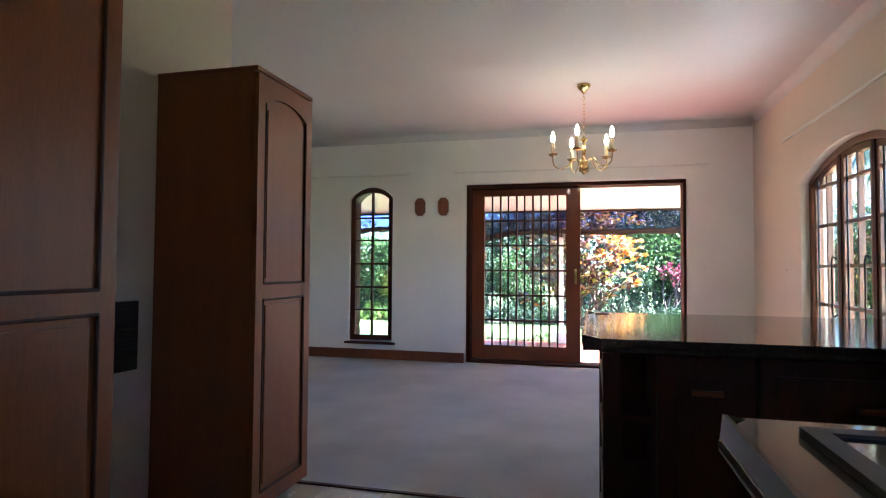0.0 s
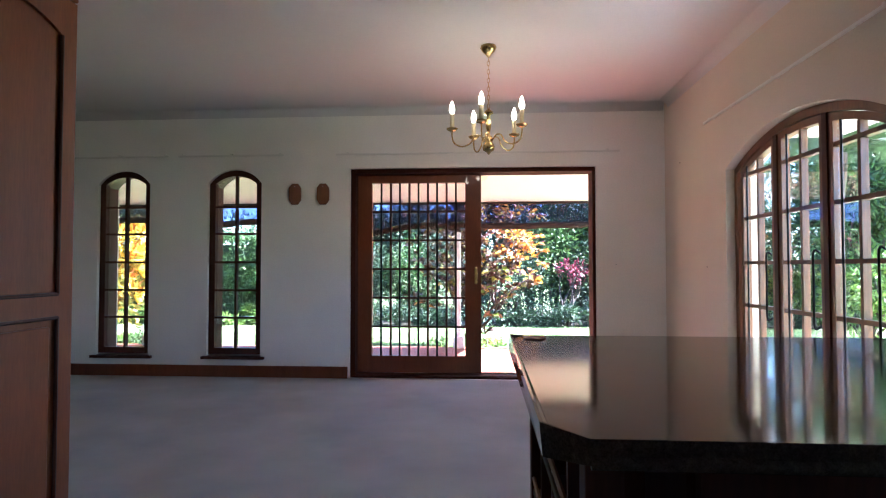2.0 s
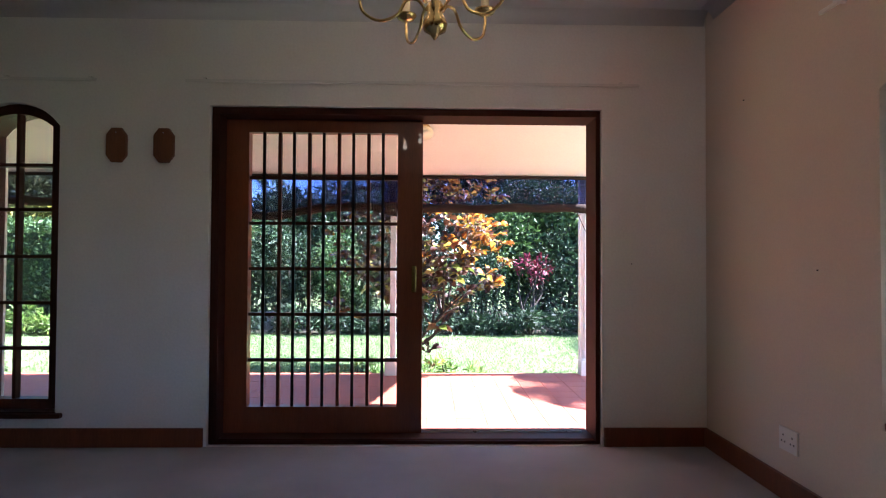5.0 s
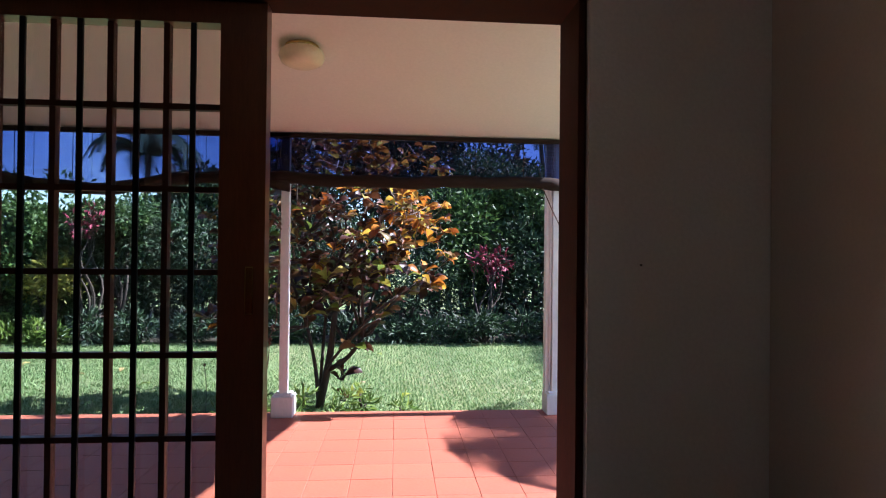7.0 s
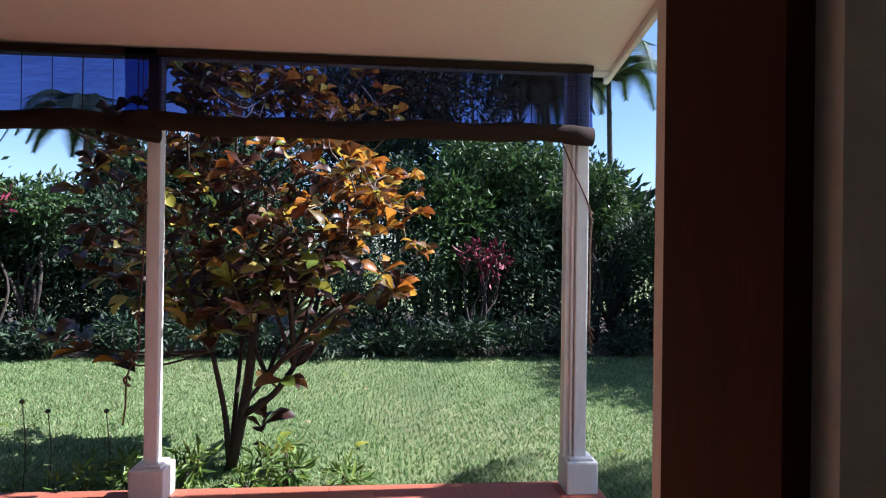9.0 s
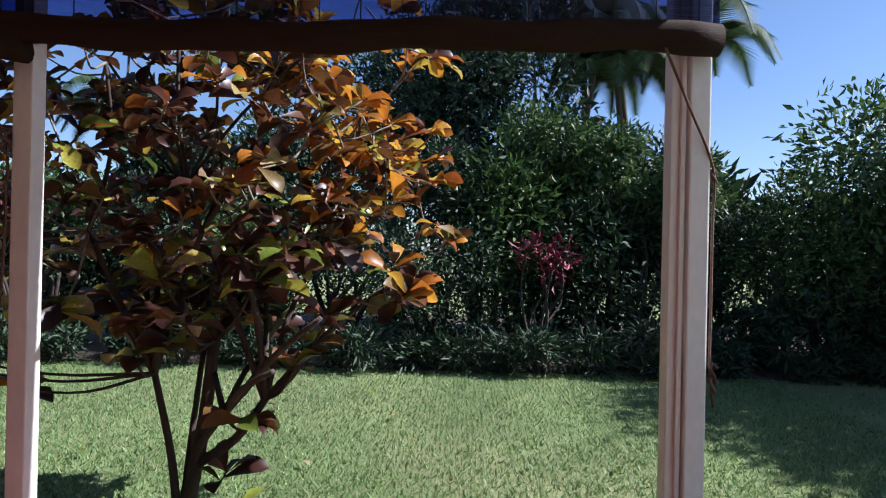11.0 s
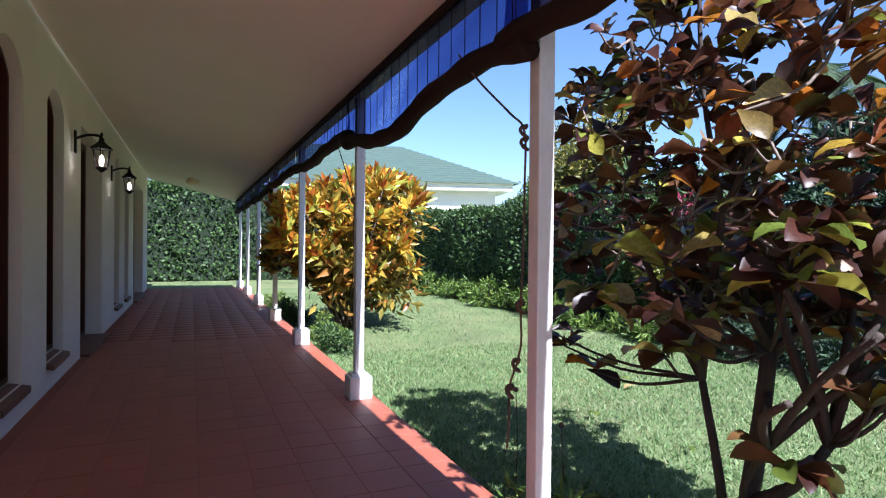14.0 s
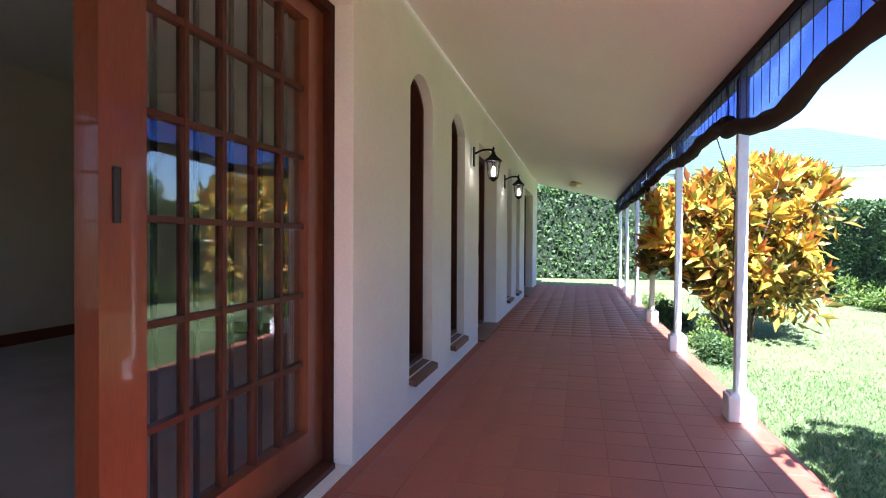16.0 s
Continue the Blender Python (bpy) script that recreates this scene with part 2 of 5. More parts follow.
GRASS = leaf_material("grass_blade", [(0.0, (0.10, 0.175, 0.055)), (0.5, (0.165, 0.265, 0.09)), (0.85, (0.24, 0.325, 0.13)), (1.0, (0.36, 0.36, 0.19))], 0.35, 0.6)
BLIND_SLAT = net_material("blue_woven_slat", (0.20, 0.24, 0.52), (0.035, 0.03, 0.045), 0.32)
HEDGE = leaf_material("hedge_leaf", [(0.0, (0.02, 0.045, 0.012)), (0.6, (0.05, 0.10, 0.022)), (1.0, (0.10, 0.17, 0.04))], 0.25, 0.6)
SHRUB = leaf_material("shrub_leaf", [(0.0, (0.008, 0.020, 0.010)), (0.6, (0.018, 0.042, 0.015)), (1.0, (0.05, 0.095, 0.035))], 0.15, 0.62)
BRIGHT = leaf_material("bright_green_leaf", [(0.0, (0.06, 0.11, 0.02)), (0.6, (0.13, 0.21, 0.035)), (1.0, (0.24, 0.32, 0.06))], 0.35, 0.45)
YELLOWISH = leaf_material("yellow_green_leaf", [(0.0, (0.12, 0.13, 0.025)), (0.55, (0.30, 0.29, 0.05)), (1.0, (0.48, 0.42, 0.08))], 0.35, 0.5)
OLIVE = leaf_material("olive_yellow_leaf", [(0.0, (0.07, 0.085, 0.018)), (0.55, (0.17, 0.17, 0.03)), (1.0, (0.34, 0.29, 0.055))], 0.3, 0.55)
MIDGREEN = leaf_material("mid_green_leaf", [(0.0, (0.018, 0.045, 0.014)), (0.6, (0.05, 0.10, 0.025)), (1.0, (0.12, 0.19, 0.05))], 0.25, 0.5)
PALM = leaf_material("palm_leaf", [(0.0, (0.015, 0.035, 0.012)), (1.0, (0.055, 0.095, 0.03))], 0.25, 0.75)
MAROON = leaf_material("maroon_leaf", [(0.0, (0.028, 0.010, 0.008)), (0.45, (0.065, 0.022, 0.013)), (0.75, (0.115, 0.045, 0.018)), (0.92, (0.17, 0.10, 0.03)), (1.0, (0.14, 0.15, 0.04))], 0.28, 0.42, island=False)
# sunlight on the near tree's leaves, put into their colour
SUNLIT_ORANGE = leaf_material("sunlit_orange_leaf", [(0.0, (0.18, 0.045, 0.01)), (0.35, (0.40, 0.14, 0.016)), (0.7, (0.55, 0.26, 0.028)), (1.0, (0.50, 0.38, 0.055))], 0.48, 0.40, island=False)
GREENLEAF = leaf_material("yellow_green_big_leaf", [(0.0, (0.10, 0.15, 0.025)), (0.5, (0.27, 0.30, 0.04)), (0.8, (0.45, 0.36, 0.06)), (1.0, (0.42, 0.30, 0.18))], 0.35, 0.3, island=False)
GREEN_I = leaf_material("yellow_green_leaf_mass", [(0.0, (0.10, 0.15, 0.025)), (0.5, (0.27, 0.30, 0.04)), (0.8, (0.45, 0.36, 0.06)), (1.0, (0.42, 0.30, 0.18))], 0.35, 0.3)
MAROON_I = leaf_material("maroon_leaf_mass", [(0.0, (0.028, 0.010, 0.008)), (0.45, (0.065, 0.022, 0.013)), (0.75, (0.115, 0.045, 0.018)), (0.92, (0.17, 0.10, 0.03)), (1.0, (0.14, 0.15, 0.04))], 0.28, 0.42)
SUNLIT_ORANGE_I = leaf_material("sunlit_orange_leaf_mass", [(0.0, (0.18, 0.045, 0.01)), (0.35, (0.40, 0.14, 0.016)), (0.7, (0.55, 0.26, 0.028)), (1.0, (0.50, 0.38, 0.055))], 0.48, 0.40)
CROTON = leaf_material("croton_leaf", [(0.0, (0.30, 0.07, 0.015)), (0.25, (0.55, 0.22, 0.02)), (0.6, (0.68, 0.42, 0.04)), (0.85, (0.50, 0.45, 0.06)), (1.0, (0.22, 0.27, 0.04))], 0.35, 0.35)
# darker croton leaves: shade low down and inside the bush, held in the colour
CROTON_SHADED = leaf_material("croton_shaded_leaf", [(0.0, (0.06, 0.07, 0.015)), (0.4, (0.20, 0.17, 0.03)), (0.75, (0.42, 0.28, 0.04)), (1.0, (0.30, 0.10, 0.03))], 0.3, 0.35)

# ---- mesh helpers ----
BASE = {}


def to_object(name, bm, mat, smooth=False):
    bmesh.ops.recalc_face_normals(bm, faces=bm.faces)
    me = bpy.data.meshes.new(name)
    if smooth:
        for f in bm.faces:
            f.smooth = True
    bm.to_mesh(me)
    bm.free()
    me.materials.append(mat)
    return me


def structure(name, bm, mat, label, smooth=False):
    ob = new(name, to_object(name, bm, mat, smooth))
    BASE[ob] = Vector((0, 0, 0))
    return tagged(ob, label, kind="structure")


def thing(name, base, label, category, group="", kind=""):
    ob = new(name)
    ob.location = base
    ob.empty_display_size = 0.05
    BASE[ob] = Vector(base)
    return tagged(ob, label, category, group, kind)


def part(name, bm, mat, parent, label="", smooth=False, kind=""):
    bmesh.ops.translate(bm, verts=bm.verts, vec=-BASE[parent])
    ob = new(name, to_object(name, bm, mat, smooth))
    ob.parent = parent
    BASE[ob] = BASE[parent]
    return tagged(ob, label, kind=kind)


def whole(name, bm, base, mat, label, category, group="", kind="", smooth=False):
    """A thing of one mesh."""
    bmesh.ops.translate(bm, verts=bm.verts, vec=-Vector(base))
    ob = new(name, to_object(name, bm, mat, smooth))
    ob.location = base
    BASE[ob] = Vector(base)
    return tagged(ob, label, category, group, kind)


def box(x0, x1, y0, y1, z0, z1, bevel=0.0, bm=None):
    own = bmesh.new()
    bmesh.ops.create_cube(own, size=1, matrix=Matrix.LocRotScale(((x0 + x1) / 2, (y0 + y1) / 2, (z0 + z1) / 2), None, (abs(x1 - x0), abs(y1 - y0), abs(z1 - z0))))
    if bevel:
        bmesh.ops.bevel(own, geom=own.edges[:], offset=bevel, segments=2, profile=0.6, affect="EDGES")
    return join(bm, own)


def join(bm, own):
    if bm is None:
        return own
    me = bpy.data.meshes.new("tmp")
    own.to_mesh(me)
    own.free()
    bm.from_mesh(me)
    bpy.data.meshes.remove(me)
    return bm


def lathe(profile, centre, n=20, bm=None):
    """A turned shape: profile of (radius, height) about a vertical axis."""
    bm = bm or bmesh.new()
    rings = []
    for r, z in profile:
        rings.append([bm.verts.new((centre[0] + r * math.cos(2 * math.pi * i / n), centre[1] + r * math.sin(2 * math.pi * i / n), centre[2] + z)) for i in range(n)])
    for a, b in zip(rings, rings[1:]):
        for i in range(n):
            bm.faces.new((a[i], a[(i + 1) % n], b[(i + 1) % n], b[i]))
    bm.faces.new(rings[0])
    bm.faces.new(rings[-1])
    return bm


def tube(points, radius, n=8, bm=None, taper=None):
    """A round bar along the points; taper gives the radius at the end."""
    bm = bm or bmesh.new()
    pts = [Vector(p) for p in points]
    rings = []
    side = None
    for i, p in enumerate(pts):
        d = (pts[min(i + 1, len(pts) - 1)] - pts[max(i - 1, 0)]).normalized()
        if side is None:
            side = d.orthogonal().normalized()
        side = (side - d * side.dot(d)).normalized()
        up = d.cross(side)
        r = radius if taper is None else radius + (taper - radius) * i / (len(pts) - 1)
        rings.append([bm.verts.new(p + (side * math.cos(2 * math.pi * k / n) + up * math.sin(2 * math.pi * k / n)) * r) for k in range(n)])
    for a, b in zip(rings, rings[1:]):
        for k in range(n):
            bm.faces.new((a[k], a[(k + 1) % n], b[(k + 1) % n], b[k]))
    bm.faces.new(rings[0])
    bm.faces.new(rings[-1])
    return bm


def curve(points, steps=6):
    """Points along a smooth line through the given ones."""
    p = [Vector(q) for q in points]
    p = [p[0] * 2 - p[1]] + p + [p[-1] * 2 - p[-2]]
    out = []
    for i in range(1, len(p) - 2):
        for s in range(steps):
            t = s / steps
            out.append(0.5 * ((2 * p[i]) + (p[i + 1] - p[i - 1]) * t + (2 * p[i - 1] - 5 * p[i] + 4 * p[i + 1] - p[i + 2]) * t * t + (3 * p[i] - p[i - 1] - 3 * p[i + 1] + p[i + 2]) * t ** 3))
    return out + [p[-2]]


def arch_height(u, u0, u1, spring, rise):
    if rise <= 0:
        return spring
    w = (u1 - u0) / 2
    r = (w * w + rise * rise) / (2 * rise)
    return spring + math.sqrt(max(0, r * r - (u - (u0 + u1) / 2) ** 2)) - (r - rise)


def arch_loop(u0, u1, z0, spring, rise, n=12):
    loop = [(u0, z0), (u1, z0), (u1, spring)]
    if rise > 0:
        loop += [(u1 + (u0 - u1) * i / n, arch_height(u1 + (u0 - u1) * i / n, u0, u1, spring, rise)) for i in range(1, n)]
    return loop + [(u0, spring)]


def slab(outer, holes, v0, v1, along="x", bm=None):
    """An upright plate between v0 and v1 with an outline and openings in (u, z)."""
    own = bmesh.new()
    edges = []
    for loop in [outer, *holes]:
        vs = [own.verts.new((u, v0, z)) for u, z in loop]
        edges += [own.edges.new((vs[i], vs[(i + 1) % len(vs)])) for i in range(len(vs))]
    bmesh.ops.triangle_fill(own, use_beauty=True, use_dissolve=False, edges=edges)
    made = bmesh.ops.extrude_face_region(own, geom=own.faces[:])
    bmesh.ops.translate(own, verts=[g for g in made["geom"] if isinstance(g, bmesh.types.BMVert)], vec=(0, v1 - v0, 0))
    if along == "y":
        for v in own.verts:
            v.co = Vector((v.co.y, v.co.x, v.co.z))
    return join(bm, own)


def rect(u0, u1, z0, z1):
    return [(u0, z0), (u1, z0), (u1, z1), (u0, z1)]


# ---- leaves ----
def leaf_arrays(places, ways, sizes, width=0.36, fold=0.25, rng=None):
    """Folded pointed leaves: one at each place, pointing its way."""
    n = len(places)
    ways = ways / np.linalg.norm(ways, axis=1)[:, None]
    side = np.cross(ways, rng.normal(size=(n, 3)))
    side /= np.linalg.norm(side, axis=1)[:, None] + 1e-9
    up = np.cross(side, ways)
    s = sizes[:, None]
    v = np.stack([places, places + ways * s * 0.5 + side * s * width * 0.5 + up * s * fold * 0.3,
                  places + ways * s - up * s * fold * 0.25, places + ways * s * 0.5 - side * s * width * 0.5 + up * s * fold * 0.3], axis=1).reshape(-1, 3)
    i = np.arange(n)[:, None] * 4
    f = np.concatenate([i + [0, 1, 2], i + [0, 2, 3]], axis=1).reshape(-1, 3)
    return v, f


def mesh_arrays(name, v, f, mat):
    me = bpy.data.meshes.new(name)
    me.vertices.add(len(v))
    me.vertices.foreach_set("co", np.asarray(v, dtype=np.float32).ravel())
    me.loops.add(len(f) * 3)
    me.loops.foreach_set("vertex_index", np.asarray(f, dtype=np.int32).ravel())
    me.polygons.add(len(f))
    me.polygons.foreach_set("loop_start", np.arange(0, len(f) * 3, 3, dtype=np.int32))
    me.update(calc_edges=True)
    me.materials.append(mat)
    return me


def clump(centres, radii, count, size, seed, shell=0.55, droop=0.0, width=0.36):
    """Leaves spread over many uneven clumps; most lie near each clump's skin."""
    rng = np.random.default_rng(seed)
    centres, radii = np.asarray(centres, float), np.asarray(radii, float)
    weight = (radii.prod(axis=1)) ** (2 / 3)
    pick = rng.choice(len(centres), size=count, p=weight / weight.sum())
    d = rng.normal(size=(count, 3))
    d /= np.linalg.norm(d, axis=1)[:, None]
    r = (shell + (1 - shell) * rng.random(count) ** 0.6) * (1 + 0.18 * rng.normal(size=count))
    places = centres[pick] + d * radii[pick] * r[:, None]
    ways = d + rng.normal(size=(count, 3)) * 0.7 + np.array([0, 0, -droop])
    return leaf_arrays(places, ways, size * (0.6 + 0.8 * rng.random(count)), width=width, rng=rng)


def knobs(x0, x1, y0, y1, z0, z1, n, r0, r1, seed, flat=0.9):
    """Clump centres scattered in a block of space."""
    rng = np.random.default_rng(seed)
    c = rng.random((n, 3)) * [x1 - x0, y1 - y0, z1 - z0] + [x0, y0, z0]
    r = r0 + (r1 - r0) * rng.random(n)
    return c, np.stack([r * (0.85 + 0.4 * rng.random(n)), r * (0.85 + 0.4 * rng.random(n)), r * flat], axis=1)

# ---- the house shell ----
GROUND = -0.12
ROOM_H = 2.68
DOOR = (-1.20, 1.215, 2.08)
NARROW = [(-2.66, -2.105), (-3.825, -3.272)]
NARROW_FAR = [(-7.55, -6.98), (-8.76, -8.18)]
bm = slab(rect(-12.85, 2.1, -0.12, 2.9), [rect(DOOR[0], DOOR[1], 0.0, DOOR[2])] + [arch_loop(a, b, 0.19, 1.945, 0.14) for a, b in NARROW + NARROW_FAR]
          + [rect(-5.87, -4.56, 0.02, 2.02), rect(-11.6, -9.6, 0.02, 2.02)], 6.0, 6.35)
structure("wall_north", bm, PLASTER_OUT, "thick plastered wall, cream and white, with arched openings")
EW = (2.90, 4.59, 0.50, 1.80, 0.19)
# the square hole is an added, unseen opening that lights the kitchen
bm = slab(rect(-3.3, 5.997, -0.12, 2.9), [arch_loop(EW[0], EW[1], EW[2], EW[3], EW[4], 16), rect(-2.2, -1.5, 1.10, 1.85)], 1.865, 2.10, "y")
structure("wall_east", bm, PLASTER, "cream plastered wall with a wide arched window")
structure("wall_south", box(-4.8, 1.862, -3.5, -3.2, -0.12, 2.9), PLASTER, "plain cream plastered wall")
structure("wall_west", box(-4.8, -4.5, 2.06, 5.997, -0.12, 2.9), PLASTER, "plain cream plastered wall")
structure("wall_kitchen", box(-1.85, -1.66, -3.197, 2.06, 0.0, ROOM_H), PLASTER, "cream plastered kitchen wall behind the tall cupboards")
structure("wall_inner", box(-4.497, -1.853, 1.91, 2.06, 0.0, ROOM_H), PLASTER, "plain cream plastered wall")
structure("wall_rear", box(-12.85, -4.803, 3.0, 3.3, -0.12, 2.9), PLASTER_OUT, "plain plastered wall closing the house")
structure("wall_end", box(-12.85, -12.55, 3.303, 5.997, -0.12, 2.9), PLASTER_OUT, "plain plastered end wall of the house")
bm = box(-4.497, 1.862, -3.197, 5.997, ROOM_H, ROOM_H + 0.08)
structure("ceiling", bm, CEIL, "off-white painted ceiling")


def cove(along, u0, u1, wall, sign, r=0.09, n=6):
    own = bmesh.new()
    prof = [(0, 0), (0, -r)] + [(r * (1 - math.cos(math.pi / 2 * i / n)), -r * (1 - math.sin(math.pi / 2 * i / n))) for i in range(1, n)] + [(r, 0)]
    ends = []
    for u in (u0, u1):
        row = []
        for a, z in prof:
            p = (u, wall + sign * (a - 0.002), ROOM_H + 0.002 + z) if along == "x" else (wall + sign * (a - 0.002), u, ROOM_H + 0.002 + z)
            row.append(own.verts.new(p))
        ends.append(row)
    k = len(prof)
    for i in range(k):
        own.faces.new((ends[0][i], ends[0][(i + 1) % k], ends[1][(i + 1) % k], ends[1][i]))
    own.faces.new(ends[0])
    own.faces.new(ends[1])
    return own


structure("cove_north", cove("x", -4.49, 1.855, 6.0, -1), CEIL, "rounded plaster cove below the ceiling", True)
structure("cove_east", cove("y", -3.19, 5.90, 1.865, -1), CEIL, "rounded plaster cove below the ceiling", True)
structure("roof", box(-13.2, 2.15, -3.6, 6.36, 2.905, 3.05), HOUSE_WALL, "plain roof slab over the house")
structure("floor", box(-4.497, 1.862, 2.05, 6.0, -0.05, 0.0), CARPET, "light beige carpet, worn and slightly marked")
structure("floor_kitchen", box(-1.66, 1.862, -3.197, 2.045, -0.06, -0.006), GROUT, "grouted bed of the kitchen floor tiles")
structure("floor_rear", box(-12.5, -4.803, 3.303, 5.997, -0.05, 0.0), CARPET, "plain carpet in the rooms behind")
structure("trim_floor", box(-1.64, 1.84, 2.035, 2.062, -0.004, 0.008, 0.003), WOOD_DARK, "dark strip between carpet and kitchen tiles")


def skirting(name, x0, x1, y0, y1):
    structure(name, box(x0, x1, y0, y1, 0.0, 0.115, 0.006), WOOD, "red-brown stained wooden baseboard")


skirting("baseboard_1", -4.48, -1.215, 5.978, 5.999)
skirting("baseboard_2", 1.225, 1.842, 5.978, 5.999)
skirting("baseboard_3", 1.843, 1.864, 2.33, 5.999)
skirting("baseboard_4", -4.499, -4.478, 2.08, 5.97)
skirting("baseboard_5", -4.47, -1.67, 2.061, 2.082)

# ---- windows and doors ----
def mapped(bm, along):
    if along == "y":
        for v in bm.verts:
            v.co = Vector((v.co.y, v.co.x, v.co.z))
    return bm


def pane(u0, u1, z0, z1, v, arch, along):
    top = []
    for i in range(6):
        u = u1 + (u0 - u1) * i / 5
        top.append((u, min(z1, arch_height(u, *arch)) if arch else z1))
    return mapped(slab([(u0, z0), (u1, z0)] + top, [], v - 0.002, v + 0.002), along)


def glazed(owner, u0, u1, z0, spring, rise, v0, v1, stile, cols, rows, bar, wood, along, bars=0, arch_all=None, bar_v=None):
    """A glazed light: frame, glazing bars and panes; bars: iron rods in front of the glass, one to each pane."""
    arch = arch_all or (u0, u1, spring, rise)
    inner = lambda u: arch_height(u, *arch) - stile
    n = 10
    outer = [(u0, z0), (u1, z0)] + [(u1 + (u0 - u1) * i / n, arch_height(u1 + (u0 - u1) * i / n, *arch)) for i in range(n + 1)]
    a, b = u0 + stile, u1 - stile
    hole = [(a, z0 + stile), (b, z0 + stile)] + [(b + (a - b) * i / n, inner(b + (a - b) * i / n)) for i in range(n + 1)]
    part("window_frame", mapped(slab(outer, [hole], v0, v1), along), wood, owner)
    vm = (v0 + v1) / 2
    us = [a + (b - a) * i / cols for i in range(cols + 1)]
    for u in us[1:-1]:
        part("glazing_bar", mapped(box(u - bar / 2, u + bar / 2, v0 + 0.006, v1 - 0.006, z0 + stile, inner(u)), along), wood, owner)
    for z in rows:
        part("glazing_bar", mapped(box(a, b, v0 + 0.004, v1 - 0.008, z - bar / 2, z + bar / 2), along), wood, owner)
    zs = [z0 + stile, *rows, 9.0]
    for u, w in zip(us, us[1:]):
        for z, y in zip(zs, zs[1:]):
            p = part("pane", pane(u + 0.001, w - 0.001, z + 0.001, y - 0.001, vm, (arch[0], arch[1], arch[2] - stile, arch[3]), along), GLASS, owner)
            p.visible_shadow = False
        if bars and w == us[-1]:
            uc = (u + w) / 2
            part("iron_bar", mapped(tube([(uc, bar_v, z0 + stile), (uc, bar_v, inner(uc))], 0.006, 6), along), IRON, owner, "black iron burglar bar")


NROWS = [0.586, 0.863, 1.146, 1.434, 1.708]
for k, (a, b) in enumerate(NARROW + NARROW_FAR):
    w = tagged(new(f"window_{k + 1}"), "narrow arched window with dark wooden frame and twelve panes", kind="structure")
    BASE[w] = Vector((0, 0, 0))
    glazed(w, a + 0.003, b - 0.003, 0.22, 1.942, 0.14, 6.035, 6.095, 0.06, 2, NROWS, 0.020, WOOD_DARK, "x")
    part("lining", slab(arch_loop(a + 0.004, b - 0.004, 0.212, 1.94, 0.14), [arch_loop(a + 0.03, b - 0.03, 0.24, 1.927, 0.128)], 6.096, 6.285), WOOD_DARK, w, "deep dark wooden lining")
    part("inner_sill", box(a - 0.045, b + 0.045, 5.965, 6.034, 0.176, 0.204, 0.006), WOOD_DARK, w, "thin dark wooden sill")
    sl = box(a - 0.004, b + 0.004, 6.287, 6.395, 0.16, 0.20, 0.005)
    for v in sl.verts:
        v.co.z -= max(0, v.co.y - 6.287) * 0.2
    part("outer_sill", sl, SILL, w, "sloping brown tiled sill")

# wide arched window, three casements
w = tagged(new("window_5"), "wide arched window with three varnished casements and iron bars", kind="structure")
BASE[w] = Vector((0, 0, 0))
ARCH = (EW[0] + 0.004, EW[1] - 0.004, EW[3] - 0.004, EW[4])
n = 18
outer = arch_loop(ARCH[0], ARCH[1], EW[2] + 0.004, ARCH[2], ARCH[3], n)
s = 0.05
hole = [(ARCH[0] + s, EW[2] + s), (ARCH[1] - s, EW[2] + s)] + [(u, arch_height(u, *ARCH) - s) for u in [ARCH[1] - s + (ARCH[0] - ARCH[1] + 2 * s) * i / n for i in range(n + 1)]]
part("outer_frame", slab(outer, [hole], 1.925, 2.01, "y"), WOOD_ORANGE, w, "varnished arched outer frame")
third = (ARCH[1] - ARCH[0] - 2 * s) / 3
for i in range(3):
    a = ARCH[0] + s + third * i
    b = a + third
    glazed(w, a + 0.022, b - 0.022, EW[2] + s + 0.004, 0, 0, 1.937, 1.987, 0.042, 2, [0.837, 1.129, 1.436, 1.737], 0.024, WOOD_ORANGE, "y", 1,
           (ARCH[0], ARCH[1], ARCH[2] - s - 0.004, ARCH[3]), 1.919)
    if i:
        part("mullion", box(1.928, 2.005, a - 0.022, a + 0.022, EW[2] + s, arch_height(a, *ARCH) - s), WOOD_DARK, w, "dark wooden mullion")
    hx = 1.904
    hy = a + 0.075
    part("handle", tube(curve([(1.937, hy, 0.78), (hx, hy, 0.78), (hx, hy, 1.0), (hx, hy, 1.18), (1.937, hy, 1.18)], 5), 0.006, 6), IRON, w, "long black iron pull handle", True)
part("window_sill", box(1.868, 1.923, EW[0] + 0.004, EW[1] - 0.004, 0.502, 0.53, 0.005), WOOD, w)

# unseen opening over the counter, behind the walker, added to brighten the kitchen
w = tagged(new("window_6"), "unseen framed opening added to let fill light into the kitchen", kind="structure")
BASE[w] = Vector((0, 0, 0))
part("window_frame", slab(rect(-2.197, -1.503, 1.103, 1.847), [rect(-2.15, -1.55, 1.15, 1.80)], 1.95, 2.0, "y"), PLASTIC, w)

# sliding door: frame, one leaf pushed to one side, barred
door = tagged(new("door_1"), "open sliding patio door, red-brown wood with barred glass leaf", kind="structure")
BASE[door] = Vector((0, 0, 0))
part("door_frame", slab(rect(-1.197, 1.212, 0.003, 2.077), [rect(-1.15, 1.185, 0.022, 2.037)], 6.03, 6.26), DOOR_FRAME, door)
part("threshold", box(-1.15, 1.185, 6.06, 6.29, 0.0, 0.028, 0.004), WOOD_DARK, door, "worn dark wooden threshold")
part("track", box(-1.14, 1.14, 6.19, 6.20, 0.028, 0.036), STEEL, door, "narrow metal sliding track")
